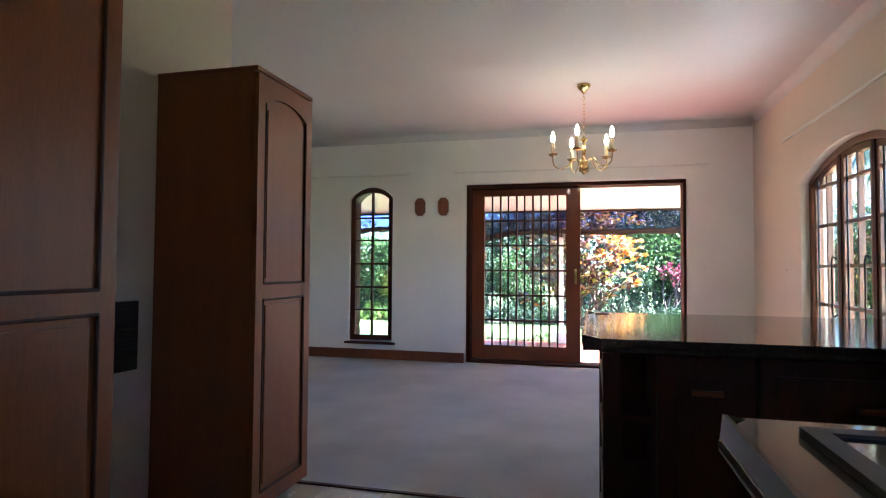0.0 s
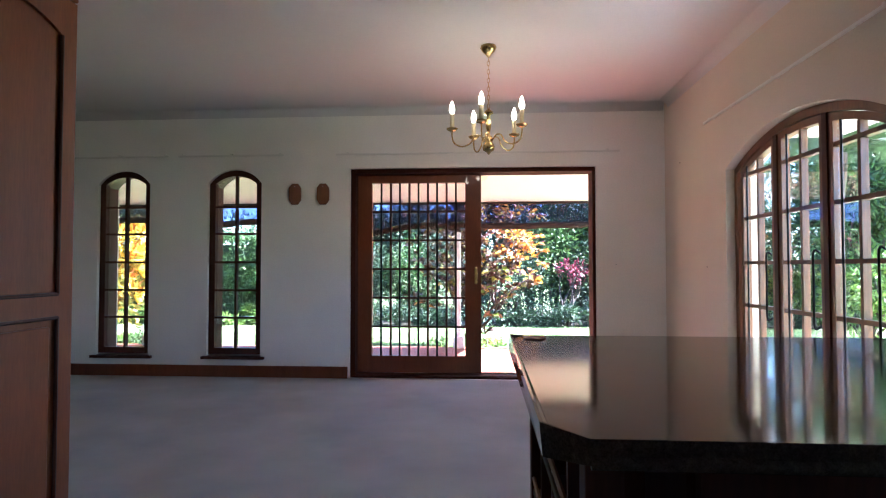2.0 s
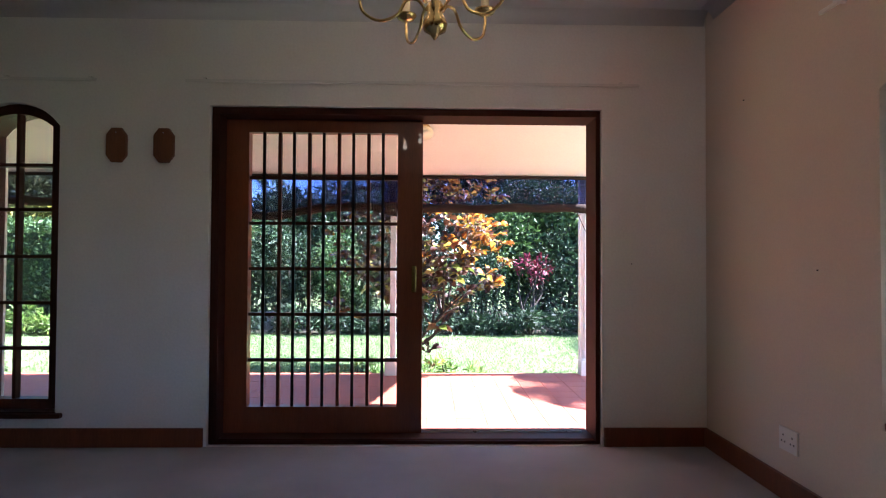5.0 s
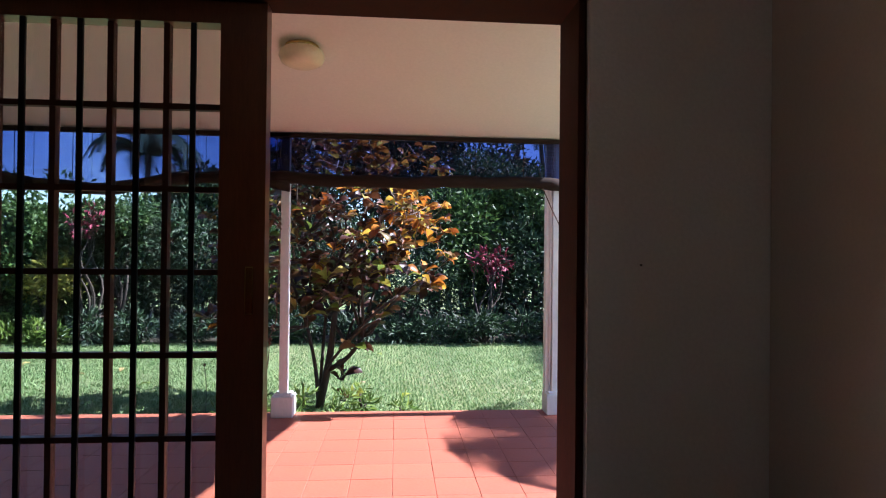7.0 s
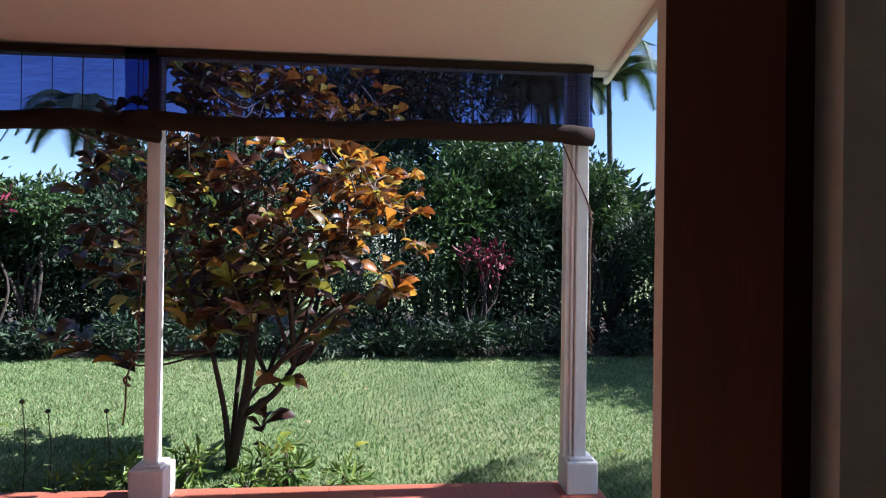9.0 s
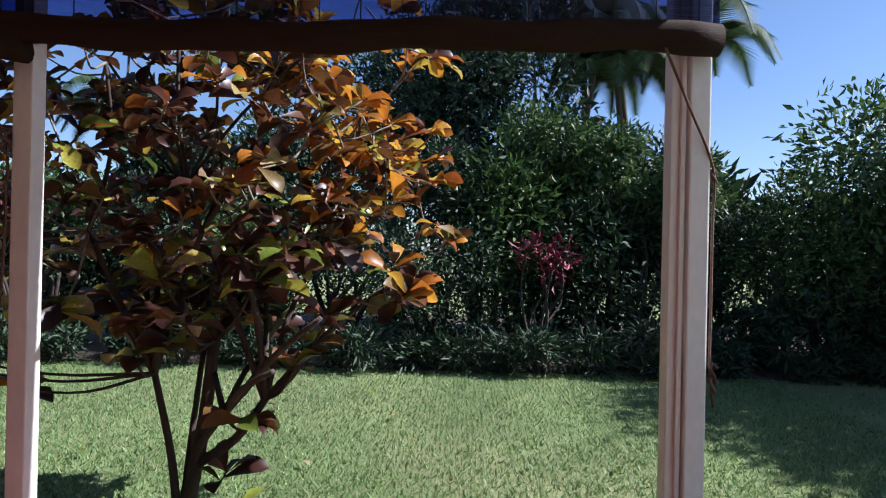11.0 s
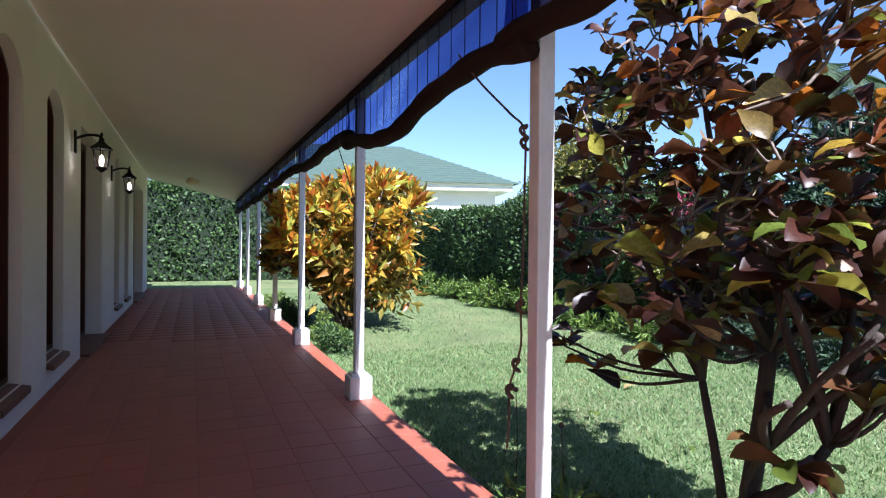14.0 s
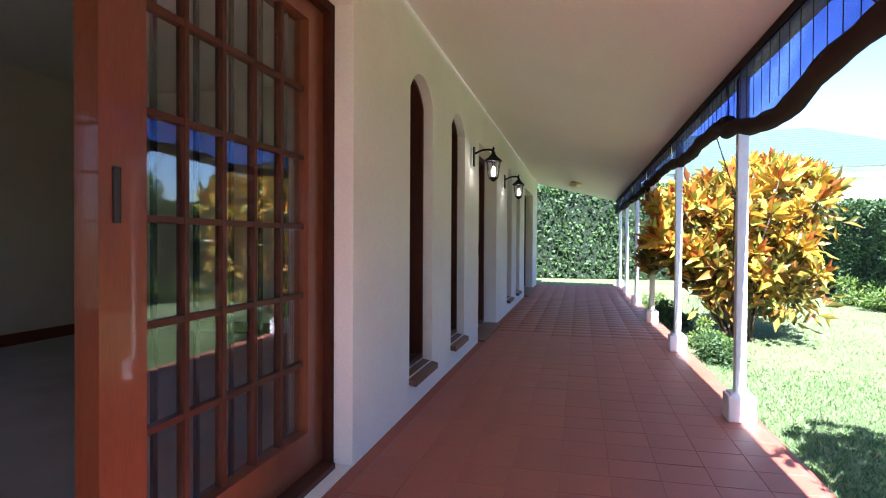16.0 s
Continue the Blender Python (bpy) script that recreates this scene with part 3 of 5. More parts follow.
LX0, LX1, LZ0, LZ1 = -1.185, 0.102, 0.036, 2.03
GX0, GX1, GZ0, GZ1 = -1.008, -0.058, 0.202, 1.952
leaf = part("sliding_leaf", slab(rect(LX0, LX1, LZ0, LZ1), [rect(GX0, GX1, GZ0, GZ1)], 6.155, 6.225), WOOD, door, "red-brown stained door leaf")
cols, rows = 5, 6
for i in range(1, cols):
    u = GX0 + (GX1 - GX0) * i / cols
    part("glazing_bar", box(u - 0.010, u + 0.010, 6.176, 6.206, GZ0, GZ1), WOOD_DARK, leaf)
for j in range(1, rows):
    z = GZ0 + (GZ1 - GZ0) * j / rows
    part("glazing_bar", box(GX0, GX1, 6.174, 6.204, z - 0.010, z + 0.010), WOOD_DARK, leaf)
for i in range(cols):
    u = GX0 + (GX1 - GX0) * i / cols
    v = GX0 + (GX1 - GX0) * (i + 1) / cols
    part("iron_bar", box((u + v) / 2 - 0.009, (u + v) / 2 + 0.009, 6.162, 6.173, GZ0, GZ1), IRON, leaf, "black iron burglar bar")
    for j in range(rows):
        z = GZ0 + (GZ1 - GZ0) * j / rows
        y = GZ0 + (GZ1 - GZ0) * (j + 1) / rows
        p = part("pane", box(u + 0.0115, v - 0.0115, 6.188, 6.192, z + 0.0115, y - 0.0115), GLASS, leaf)
        p.visible_shadow = False
part("lock_plate", box(0.035, 0.065, 6.149, 6.155, 0.93, 1.10, 0.004), BRASS, leaf, "small worn brass lock plate")
# black plate laid on the stile in place of the dark keyhole recess
part("outer_lock_plate", box(0.035, 0.060, 6.225, 6.228, 1.06, 1.20, 0.004), BLACK_PLASTIC, leaf, "flat dark plate standing for the shaded keyhole recess")

# front door further along, and a far pair of doors
def panel_door(name, x0, x1, label):
    d = tagged(new(name), label, kind="structure")
    BASE[d] = Vector((0, 0, 0))
    part("door_frame", slab(rect(x0 + 0.003, x1 - 0.003, 0.023, 2.017), [rect(x0 + 0.07, x1 - 0.07, 0.06, 1.95)], 6.06, 6.20), WOOD_DARK, d)
    part("door_leaf", box(x0 + 0.072, x1 - 0.072, 6.09, 6.14, 0.062, 1.948, 0.004), WOOD_DOOR, d)
    k = 2
    wdt = (x1 - x0 - 0.30) / k
    for i in range(k):
        for z0, z1 in ((0.22, 0.85), (1.0, 1.82)):
            part("door_panel", box(x0 + 0.12 + i * (wdt + 0.06), x0 + 0.12 + i * (wdt + 0.06) + wdt, 6.135, 6.158, z0, z1, 0.012), WOOD_DOOR, d)
    part("step", box(x0, x1, 6.20, 6.42, 0.0, 0.022, 0.004), SILL, d, "brown tiled doorstep")
    part("handle", tube(curve([(x1 - 0.13, 6.14, 0.98), (x1 - 0.13, 6.20, 0.98), (x1 - 0.22, 6.20, 0.98)], 4), 0.009, 8), BRASS, d, "brass lever handle", True)


panel_door("door_2", -5.87, -4.56, "brown panelled wooden front door in a deep opening")
panel_door("door_3", -11.6, -9.6, "dark brown wooden double door in a deep opening")

# ---- the veranda ----
structure("veranda_floor", box(-12.85, 1.83, 6.352, 8.345, -0.12, -0.0028), VGROUT, "mortar bed of the veranda's tiled floor")
cl = bmesh.new()
EAVE_Y, EAVE_Z, WALL_Z = 8.21, 1.972, 2.42
vs = [cl.verts.new(p) for p in ((-13.1, 6.352, WALL_Z), (1.84, 6.352, WALL_Z), (1.84, EAVE_Y, EAVE_Z), (-13.1, EAVE_Y, EAVE_Z))]
f = cl.faces.new(vs)
ex = bmesh.ops.extrude_face_region(cl, geom=[f])
bmesh.ops.translate(cl, verts=[g for g in ex["geom"] if isinstance(g, bmesh.types.BMVert)], vec=(0, 0, 0.06))
structure("ceiling_veranda", cl, CEIL_OUT, "sloping cream painted veranda ceiling")
structure("trim_eave", box(-13.1, 1.84, 8.213, 8.292, 1.962, 2.04, 0.004), POST, "white painted beam along the veranda eave")
structure("trim_gable", slab([(6.38, 2.33), (8.29, 1.93), (8.29, 2.07), (6.38, 2.53)], [], 1.842, 1.865, "y"), POST, "white painted barge board at the veranda end")


def post(corner=False):
    """A slim square post on a block; the one at the veranda's corner has a broad board behind it."""
    t = thing("veranda_post", (0, 0, 0), ("white painted wooden corner post with a broad backing board" if corner else "white painted square wooden veranda post on a block base"), "post", "posts along the veranda")
    part("shaft", box(-0.029, 0.029, -0.029, 0.029, 0.14, 1.962, 0.005), POST, t)
    if corner:
        part("backing_board", box(-0.072, -0.035, 0.0, 0.060, 0.15, 1.962, 0.004), POST, t, "broad painted board beside the shaft")
        part("fillet", box(-0.048, -0.034, -0.014, -0.001, 0.15, 1.962, 0.003), POST, t, "narrow strip in the corner")
    part("base_block", box(-0.075, 0.075, -0.075, 0.075, 0.0, 0.148, 0.010), POST, t, "thick white base block")
    part("block_cap", box(-0.058, 0.058, -0.058, 0.058, 0.146, 0.162, 0.006), POST, t, "chamfered cap of the block")
    return t


POSTS = [-0.215, -2.385, -4.58, -6.57, -8.64, -10.7, -12.6]
POST_Y = 8.25
post(True).matrix_basis = pose(1.725, POST_Y, 0)
first = post()
first.matrix_basis = pose(POSTS[0], POST_Y, 0)
for x in POSTS[1:]:
    copy_thing(first, pose(x, POST_Y, 0))

# rolled-up bamboo blinds between the posts
BLIND_Y = 8.172


def blind(x0, x1, wave, seed, z_roll=1.655):
    t = thing("bamboo_blind", ((x0 + x1) / 2, BLIND_Y, z_roll), "blue woven roller blind with dark roll, rolled up under the eave", "blind", "blinds along the veranda")
    n = 24
    pts = []
    for i in range(n + 1):
        u = i / n
        pts.append((x0 + (x1 - x0) * u, BLIND_Y + 0.008 * math.sin(9 * u), z_roll + wave * math.cos(2 * math.pi * u / 0.8) + 0.006 * math.sin(23 * u)))
    roll = bmesh.new()
    k = 12
    rings = []
    for i, p in enumerate(pts):
        r = 0.043 + 0.004 * math.sin(i * 1.7)
        rings.append([roll.verts.new((p[0], p[1] + r * math.cos(2 * math.pi * j / k), p[2] + r * math.sin(2 * math.pi * j / k))) for j in range(k)])
    for a, b in zip(rings, rings[1:]):
        for j in range(k):
            roll.faces.new((a[j], a[(j + 1) % k], b[(j + 1) % k], b[j]))
    roll.faces.new(rings[0])
    roll.faces.new(rings[-1])
    part("roll", roll, BLIND, t, "thick dark bamboo roll", True)
    part("head_rail", box(x0, x1, BLIND_Y - 0.015, BLIND_Y + 0.015, 1.945, 1.975, 0.004), BLIND, t)
    v, f = [], []
    z = 1.945
    while z > z_roll - 0.06:
        for i in range(n):
            quad = []
            for q in (i, i + 1):
                low = pts[q][2] + 0.03
                zz = 1.945 - (1.945 - z) / (1.945 - z_roll + 0.03) * (1.945 - low)
                for dz in (0, -0.0061):
                    quad.append((pts[q][0], BLIND_Y + 0.003 * math.sin(z * 900 + q), zz + dz))
            b0 = len(v)
            v += quad
            f += [(b0, b0 + 1, b0 + 3), (b0, b0 + 3, b0 + 2)]
        z -= 0.0068
    me = mesh_arrays("slats", np.array(v) - np.array(BASE[t]), f, BLIND_SLAT)
    ob = new("slats", me)
    ob.parent = t
    tagged(ob, "fine blue woven slats with daylight between them", kind="stuff")
    m = 18
    for i in range(m):
        u = (i + 0.5) / m
        x = x0 + (x1 - x0) * u
        part("string", box(x - (0.0018 if i % 3 == 0 else 0.0010), x + (0.0018 if i % 3 == 0 else 0.0010), BLIND_Y - 0.006, BLIND_Y - 0.003, z_roll + 0.03, 1.945), BLIND, t, "dark binding string")
    return t


BLINDS = [(-0.32, 1.75, 0.008, 1, 1.655), (-2.42, -0.18, 0.05, 2, 1.615), (-4.48, -2.36, 0.02, 3, 1.71), (-6.56, -4.50, 0.015, 4, 1.74), (-8.65, -6.6, 0.02, 5, 1.70), (-10.7, -8.7, 0.015, 6, 1.70), (-12.8, -10.75, 0.01, 7, 1.70)]
for b in BLINDS:
    blind(*b)


def knot(x, y, z, seed):
    rng = random.Random(seed)
    pts = [(x + 0.011 * math.cos(a * 1.3) * (0.7 + 0.5 * rng.random()), y + 0.009 * math.sin(a * 1.7), z + 0.020 * math.sin(a * 0.9 + 0.4)) for a in range(9)]
    return curve(pts, 4)


def cord(label, points, knots, seed):
    t = thing("blind_cord", points[-1], label, "cord", "cords of the blinds")
    part("line", tube(curve(points, 6), 0.0038, 6), ROPE, t, "", True)
    for i, k in enumerate(knots):
        part("knot", tube(knot(*k, seed + i), 0.0055, 6), ROPE, t, "tied coil of cord", True)
    return t


CORD = "dark cord from the blind tied off on the veranda post"
cord(CORD, [(-0.640, 8.155, 1.72), (-0.470, 8.165, 1.57), (-0.320, 8.195, 1.44), (-0.252, 8.209, 1.37), (-0.248, 8.209, 1.2), (-0.252, 8.209, 1.0), (-0.265, 8.209, 0.81), (-0.260, 8.209, 0.70), (-0.282, 8.205, 0.62), (-0.305, 8.195, 0.55), (-0.310, 8.195, 0.43), (-0.320, 8.195, 0.34)],
     [(-0.252, 8.207, 1.37), (-0.248, 8.207, 1.33), (-0.265, 8.207, 0.81), (-0.282, 8.205, 0.62), (-0.305, 8.195, 0.53)], 11)
cord(CORD, [(1.585, 8.155, 1.66), (1.675, 8.185, 1.48), (1.763, 8.225, 1.31), (1.768, 8.235, 1.15), (1.768, 8.235, 0.9), (1.768, 8.235, 0.75), (1.780, 8.235, 0.64)], [(1.768, 8.235, 1.29), (1.777, 8.235, 0.74), (1.777, 8.235, 0.70)], 21)
cord(CORD, [(-2.635, 8.155, 1.70), (-2.515, 8.185, 1.5), (-2.397, 8.211, 1.30), (-2.393, 8.211, 1.1), (-2.397, 8.211, 0.85), (-2.405, 8.205, 0.66)], [(-2.397, 8.209, 1.29)], 31)

# wall lanterns
def lantern(x):
    t = thing("wall_lantern", (x, 6.37, 1.85), "black iron coach lantern, lit, on a wall bracket", "lantern", "lanterns on the veranda wall")
    part("wall_plate", box(x - 0.035, x + 0.035, 6.37, 6.385, 1.72, 1.90, 0.006), IRON, t)
    part("bracket", tube(curve([(x, 6.385, 1.84), (x, 6.46, 1.87), (x, 6.54, 1.87), (x, 6.56, 1.84)], 5), 0.011, 8), IRON, t, "", True)
    c = (x, 6.56, 0)
    part("finial", lathe([(0.004, 1.90), (0.012, 1.885), (0.008, 1.86), (0.02, 1.845), (0.02, 1.835)], c, 10), IRON, t, "", True)
    part("roof", lathe([(0.012, 1.84), (0.05, 1.80), (0.088, 1.772), (0.088, 1.762), (0.06, 1.760)], c, 6), IRON, t)
    part("base", lathe([(0.045, 1.615), (0.05, 1.605), (0.03, 1.592), (0.010, 1.575)], c, 6), IRON, t)
    for i in range(6):
        a = math.pi / 3 * i
        part("rib", tube([(x + 0.047 * math.cos(a), 6.56 + 0.047 * math.sin(a), 1.615), (x + 0.070 * math.cos(a), 6.56 + 0.070 * math.sin(a), 1.765)], 0.004, 5), IRON, t)
    part("bulb", lathe([(0.010, 1.625), (0.016, 1.645), (0.018, 1.67), (0.012, 1.70), (0.004, 1.715)], c, 12), LAMP_GLOW, t, "lit white bulb", True)


lantern(-4.13)
lantern(-6.45)


def bowl_lamp(x, y, label):
    z = EAVE_Z + (WALL_Z - EAVE_Z) * (EAVE_Y - y) / (EAVE_Y - 6.352)
    t = thing("ceiling_lamp", (x, y, z), label, "lamp", "lamps on the veranda ceiling")
    part("rim", lathe([(0.085, 0.0), (0.09, -0.012), (0.085, -0.025)], (x, y, z + 0.01), 24), BRASS, t, "thin brass rim", True)
    part("shade", lathe([(0.085, -0.015), (0.112, -0.035), (0.118, -0.065), (0.105, -0.095), (0.07, -0.112), (0.0001, -0.116)], (x, y, z + 0.01), 28), LAMP_GLASS, t, "", True)


bowl_lamp(0.06, 7.16, "round cream glass bowl lamp, unlit, under the veranda ceiling")
bowl_lamp(-10.6, 7.25, "round cream glass bowl lamp, unlit, under the veranda ceiling")

# ---- the room's things ----
# chandelier
def chandelier(x, y):
    t = thing("chandelier", (x, y, ROOM_H), "polished brass five-armed chandelier with lit candle bulbs, hung on a chain", "chandelier")
    c = (x, y, 0)
    part("ceiling_rose", lathe([(0.055, 2.699), (0.058, 2.685), (0.045, 2.66), (0.018, 2.635), (0.008, 2.62)], c, 24), BRASS, t, "", True)
    z = 2.625
    i = 0
    while z > 2.245:
        ring = [(x + (0.009 * math.cos(a) if i % 2 else 0), y + (0 if i % 2 else 0.009 * math.cos(a)), z - 0.018 + 0.019 * math.sin(a)) for a in [2 * math.pi * k / 12 for k in range(13)]]
        part("chain_link", tube(ring, 0.0022, 5), BRASS, t)
        z -= 0.031
        i += 1
    part("column", lathe([(0.004, 2.25), (0.016, 2.24), (0.032, 2.225), (0.034, 2.215), (0.012, 2.20), (0.014, 2.16), (0.020, 2.13), (0.013, 2.09), (0.010, 2.06), (0.024, 2.05), (0.032, 2.03), (0.026, 2.01), (0.036, 1.995),
                          (0.044, 1.975), (0.038, 1.95), (0.018, 1.94), (0.012, 1.932), (0.004, 1.92)], c, 20), BRASS, t, "", True)
    for k in range(5):
        a = math.radians(-101 + 72 * k)
        ca, sa = math.cos(a), math.sin(a)
        P = lambda r, z: (x + r * ca, y + r * sa, z)
        part("arm", tube(curve([P(0.03, 2.02), P(0.06, 2.055), P(0.10, 2.05), P(0.13, 2.0), P(0.19, 1.975), P(0.245, 2.0), P(0.26, 2.05), P(0.26, 2.085)], 5), 0.0055, 8), BRASS, t, "", True)
        part("drip_pan", lathe([(0.008, 2.082), (0.03, 2.088), (0.040, 2.10), (0.041, 2.104), (0.012, 2.098)], P(0.26, 0)[:2] + (0,), 18), BRASS, t, "", True)
        part("candle_sleeve", lathe([(0.0155, 2.10), (0.0155, 2.205), (0.010, 2.207)], P(0.26, 0)[:2] + (0,), 14), CANDLE, t, "", True)
        part("bulb", lathe([(0.009, 2.206), (0.0165, 2.225), (0.018, 2.243), (0.013, 2.27), (0.006, 2.292), (0.001, 2.30)], P(0.26, 0)[:2] + (0,), 14), BULB, t, "lit warm candle bulb", True)
    return t


hung = chandelier(0.165, 4.415)
hung.location.z = ROOM_H - 0.022

# curtain rails
def rail(along, u0, u1, wall, z, hooks=3, tilt=0.0):
    mid = (u0 + u1) / 2
    base = (mid, wall - 0.04, z) if along == "x" else (wall - 0.04, mid, z)
    t = thing("curtain_rail", base, "thin white curtain rail, empty, fixed to the wall", "curtain rail", "curtain rails of the room")
    P = (lambda u, off, zz: (u, wall - off, zz)) if along == "x" else (lambda u, off, zz: (wall - off, u, zz))
    a, b = P(u0, 0.045, z), P(u1, 0.058, z + 0.018)
    part("track", box(min(a[0], b[0]), max(a[0], b[0]), min(a[1], b[1]), max(a[1], b[1]), z, z + 0.018, 0.003), PLASTIC, t)
    for i in range(hooks):
        u = u0 + (u1 - u0) * (0.04 + 0.92 * i / (hooks - 1))
        a, b = P(u - 0.008, 0.0, z), P(u + 0.008, 0.050, z)
        part("bracket", box(min(a[0], b[0]), max(a[0], b[0]), min(a[1], b[1]), max(a[1], b[1]), z + 0.018, z + 0.032, 0.002), PLASTIC, t)


rail("x", -1.33, 1.43, 6.0, 2.205)
rail("x", -2.95, -1.86, 6.0, 2.205)
rail("x", -4.1, -3.05, 6.0, 2.205)
rail("y", 2.75, 4.85, 1.865, 2.19)


def plaque(x):
    own = slab([(x - 0.062, 1.765), (x - 0.03, 1.722), (x + 0.03, 1.722), (x + 0.062, 1.765), (x + 0.062, 1.888), (x + 0.03, 1.931), (x - 0.03, 1.931), (x - 0.062, 1.888)], [], 5.978, 5.9985)
    bmesh.ops.bevel(own, geom=[e for e in own.edges if abs(e.verts[0].co.y - e.verts[1].co.y) < 1e-4 and e.verts[0].co.y < 5.98 and e.is_manifold and e.calc_face_angle(0) > 1.0], offset=0.004, segments=2, affect="EDGES")
    t = thing("wall_plaque", (x, 5.998, 1.83), "long eight-sided wooden plaque screwed to the wall", "plaque", "pair of wall plaques")
    part("board", own, PLAQUE, t)
    part("screw", lathe([(0.004, 0), (0.004, 0.003), (0.002, 0.004)], (x, 5.975, 1.9), 8), STEEL, t)


plaque(-1.757)
plaque(-1.472)

# double wall socket
t = thing("wall_socket", (1.865, 5.16, 0.29), "white plastic double socket plate low on the wall", "socket")
part("plate", box(1.853, 1.864, 5.09, 5.23, 0.235, 0.345, 0.003), PLASTIC, t)
for dy in (-0.035, 0.035):
    for dz, dd in ((0.018, 0), (-0.012, -0.012), (-0.012, 0.012)):
        part("hole", box(1.8515, 1.854, 5.16 + dy + dd - 0.004, 5.16 + dy + dd + 0.004, 0.29 + dz - 0.004, 0.29 + dz + 0.004), BLACK_PLASTIC, t)
for i, (x, y, z) in enumerate(((1.862, 4.95, 1.10), (1.862, 5.55, 2.02), (1.40, 5.997, 1.12))):
    whole("nail", box(x - 0.004, x + 0.003, y - 0.003, y + 0.002, z - 0.003, z + 0.003, 0.001), (x, y, z), IRON, "small dark nail sticking out of the plaster", "nail", "nails in the walls")

# tall kitchen cupboards
def raised_door(owner, x, y0, y1, z0, z1, split, arched):
    """A frame-and-panel cupboard door in the plane x, with a low and a high panel."""
    d = part("cupboard_door", slab(rect(y0, y1, z0, z1), [rect(y0 + 0.06, y1 - 0.06, z0 + 0.07, split - 0.035),
             arch_loop(y0 + 0.06, y1 - 0.06, split + 0.035, z1 - 0.12, 0.045 if arched else 0.0, 10)], x, x + 0.022, "y"), CABINET, owner)
    part("lower_panel", box(x + 0.002, x + 0.012, y0 + 0.058, y1 - 0.058, z0 + 0.068, split - 0.033), CABINET, d)
    part("lower_field", box(x + 0.006, x + 0.019, y0 + 0.085, y1 - 0.085, z0 + 0.095, split - 0.06, 0.006), CABINET, d)
    part("upper_panel", slab(arch_loop(y0 + 0.058, y1 - 0.058, split + 0.033, z1 - 0.12, 0.046 if arched else 0, 10), [], x + 0.002, x + 0.012, "y"), CABINET, d)
    part("upper_field", slab(arch_loop(y0 + 0.085, y1 - 0.085, split + 0.06, z1 - 0.147, 0.04 if arched else 0, 10), [], x + 0.004, x + 0.018, "y"), CABINET, d)
    for za, zb in ((z0 + 0.07, split - 0.035), (split + 0.035, z1 - 0.12)):
        for yy in (y0 + 0.06, y1 - 0.06):
            part("moulding", tube([(x + 0.020, yy, za), (x + 0.020, yy, zb)], 0.006, 6), WOOD_DARK, d)
        part("moulding", tube([(x + 0.020, y0 + 0.06, za), (x + 0.020, y1 - 0.06, za)], 0.006, 6), WOOD_DARK, d)
        if zb < split:
            part("moulding", tube([(x + 0.020, y0 + 0.06, zb), (x + 0.020, y1 - 0.06, zb)], 0.006, 6), WOOD_DARK, d)
    return d


def tall_cupboard(y0, y1, top, doors, label, plinth=0.045):
    t = thing("tall_cupboard", (-1.41, (y0 + y1) / 2, 0), label, "cupboard", "tall kitchen cupboards")
    part("carcass", box(-1.658, -1.172, y0, y1, plinth, top - 0.012, 0.003), CABINET, t)
    part("plinth", box(-1.658, -1.24, y0 + 0.02, y1 - 0.02, -0.004, plinth), WOOD_DARK, t, "dark recessed plinth")
    part("cornice", box(-1.658, -1.15, y0 - 0.004, y1 + 0.004, top - 0.012, top + 0.008, 0.005), CABINET, t)
    step = (y1 - y0) / doors
    for i in range(doors):
        raised_door(t, -1.171, y0 + step * i + 0.004, y0 + step * (i + 1) - 0.004, plinth + 0.01, top - 0.02, 0.985, True)
    return t


tall_cupboard(1.515, 2.012, 1.948, 1, "tall narrow red-brown wooden kitchen cupboard with panelled door")
tall_cupboard(-0.20, 0.772, 2.42, 2, "tall red-brown wooden kitchen cupboard with two panelled doors", 0.12)

t = thing("wall_vent", (-1.66, 1.28, 0.8), "black plastic box fixed to the kitchen wall", "wall box")
part("body", box(-1.658, -1.635, 1.15, 1.41, 0.655, 0.945, 0.006), BLACK_PLASTIC, t)
for i in range(6):
    part("slat", box(-1.637, -1.631, 1.165, 1.395, 0.685 + i * 0.042, 0.705 + i * 0.042, 0.002), BLACK_PLASTIC, t)

# island with granite top
t = thing("kitchen_island", (0.95, 1.5, 0), "dark wooden kitchen island with open wine shelf at its end", "kitchen island")
IX0, IX1, IY0, IY1 = 0.265, 1.860, 1.045, 1.955
part("carcass", box(IX0 + 0.13, IX1, IY0 + 0.02, IY1, 0.09, 0.862), WOOD_DARK, t)
part("plinth", box(IX0 + 0.02, IX1, IY0 + 0.08, IY1 - 0.05, -0.004, 0.09), WOOD_DARK, t)
part("end_post", box(IX0 - 0.005, IX0 + 0.045, IY0 - 0.005, IY0 + 0.045, 0.0, 0.862, 0.004), WOOD_DARK, t)
part("end_post", box(IX0 - 0.005, IX0 + 0.045, IY1 - 0.045, IY1 + 0.005, 0.0, 0.862, 0.004), WOOD_DARK, t)
for z in (0.10, 0.29, 0.475, 0.66, 0.845):
    part("shelf", box(IX0, IX0 + 0.13, IY0 + 0.01, IY1 - 0.01, z, z + 0.017, 0.002), WOOD_DARK, t)
    part("shelf_lip", tube([(IX0 + 0.002, IY0 + 0.045, z + 0.045), (IX0 + 0.002, IY1 - 0.045, z + 0.045)], 0.006, 6), CABINET, t)
for k in range(1, 4):
    y = IY0 + (IY1 - IY0) * k / 4
    part("divider", box(IX0 + 0.004, IX0 + 0.13, y - 0.008, y + 0.008, 0.10, 0.86), WOOD_DARK, t)
xs = [0.40, 0.66, 1.22, 1.79]
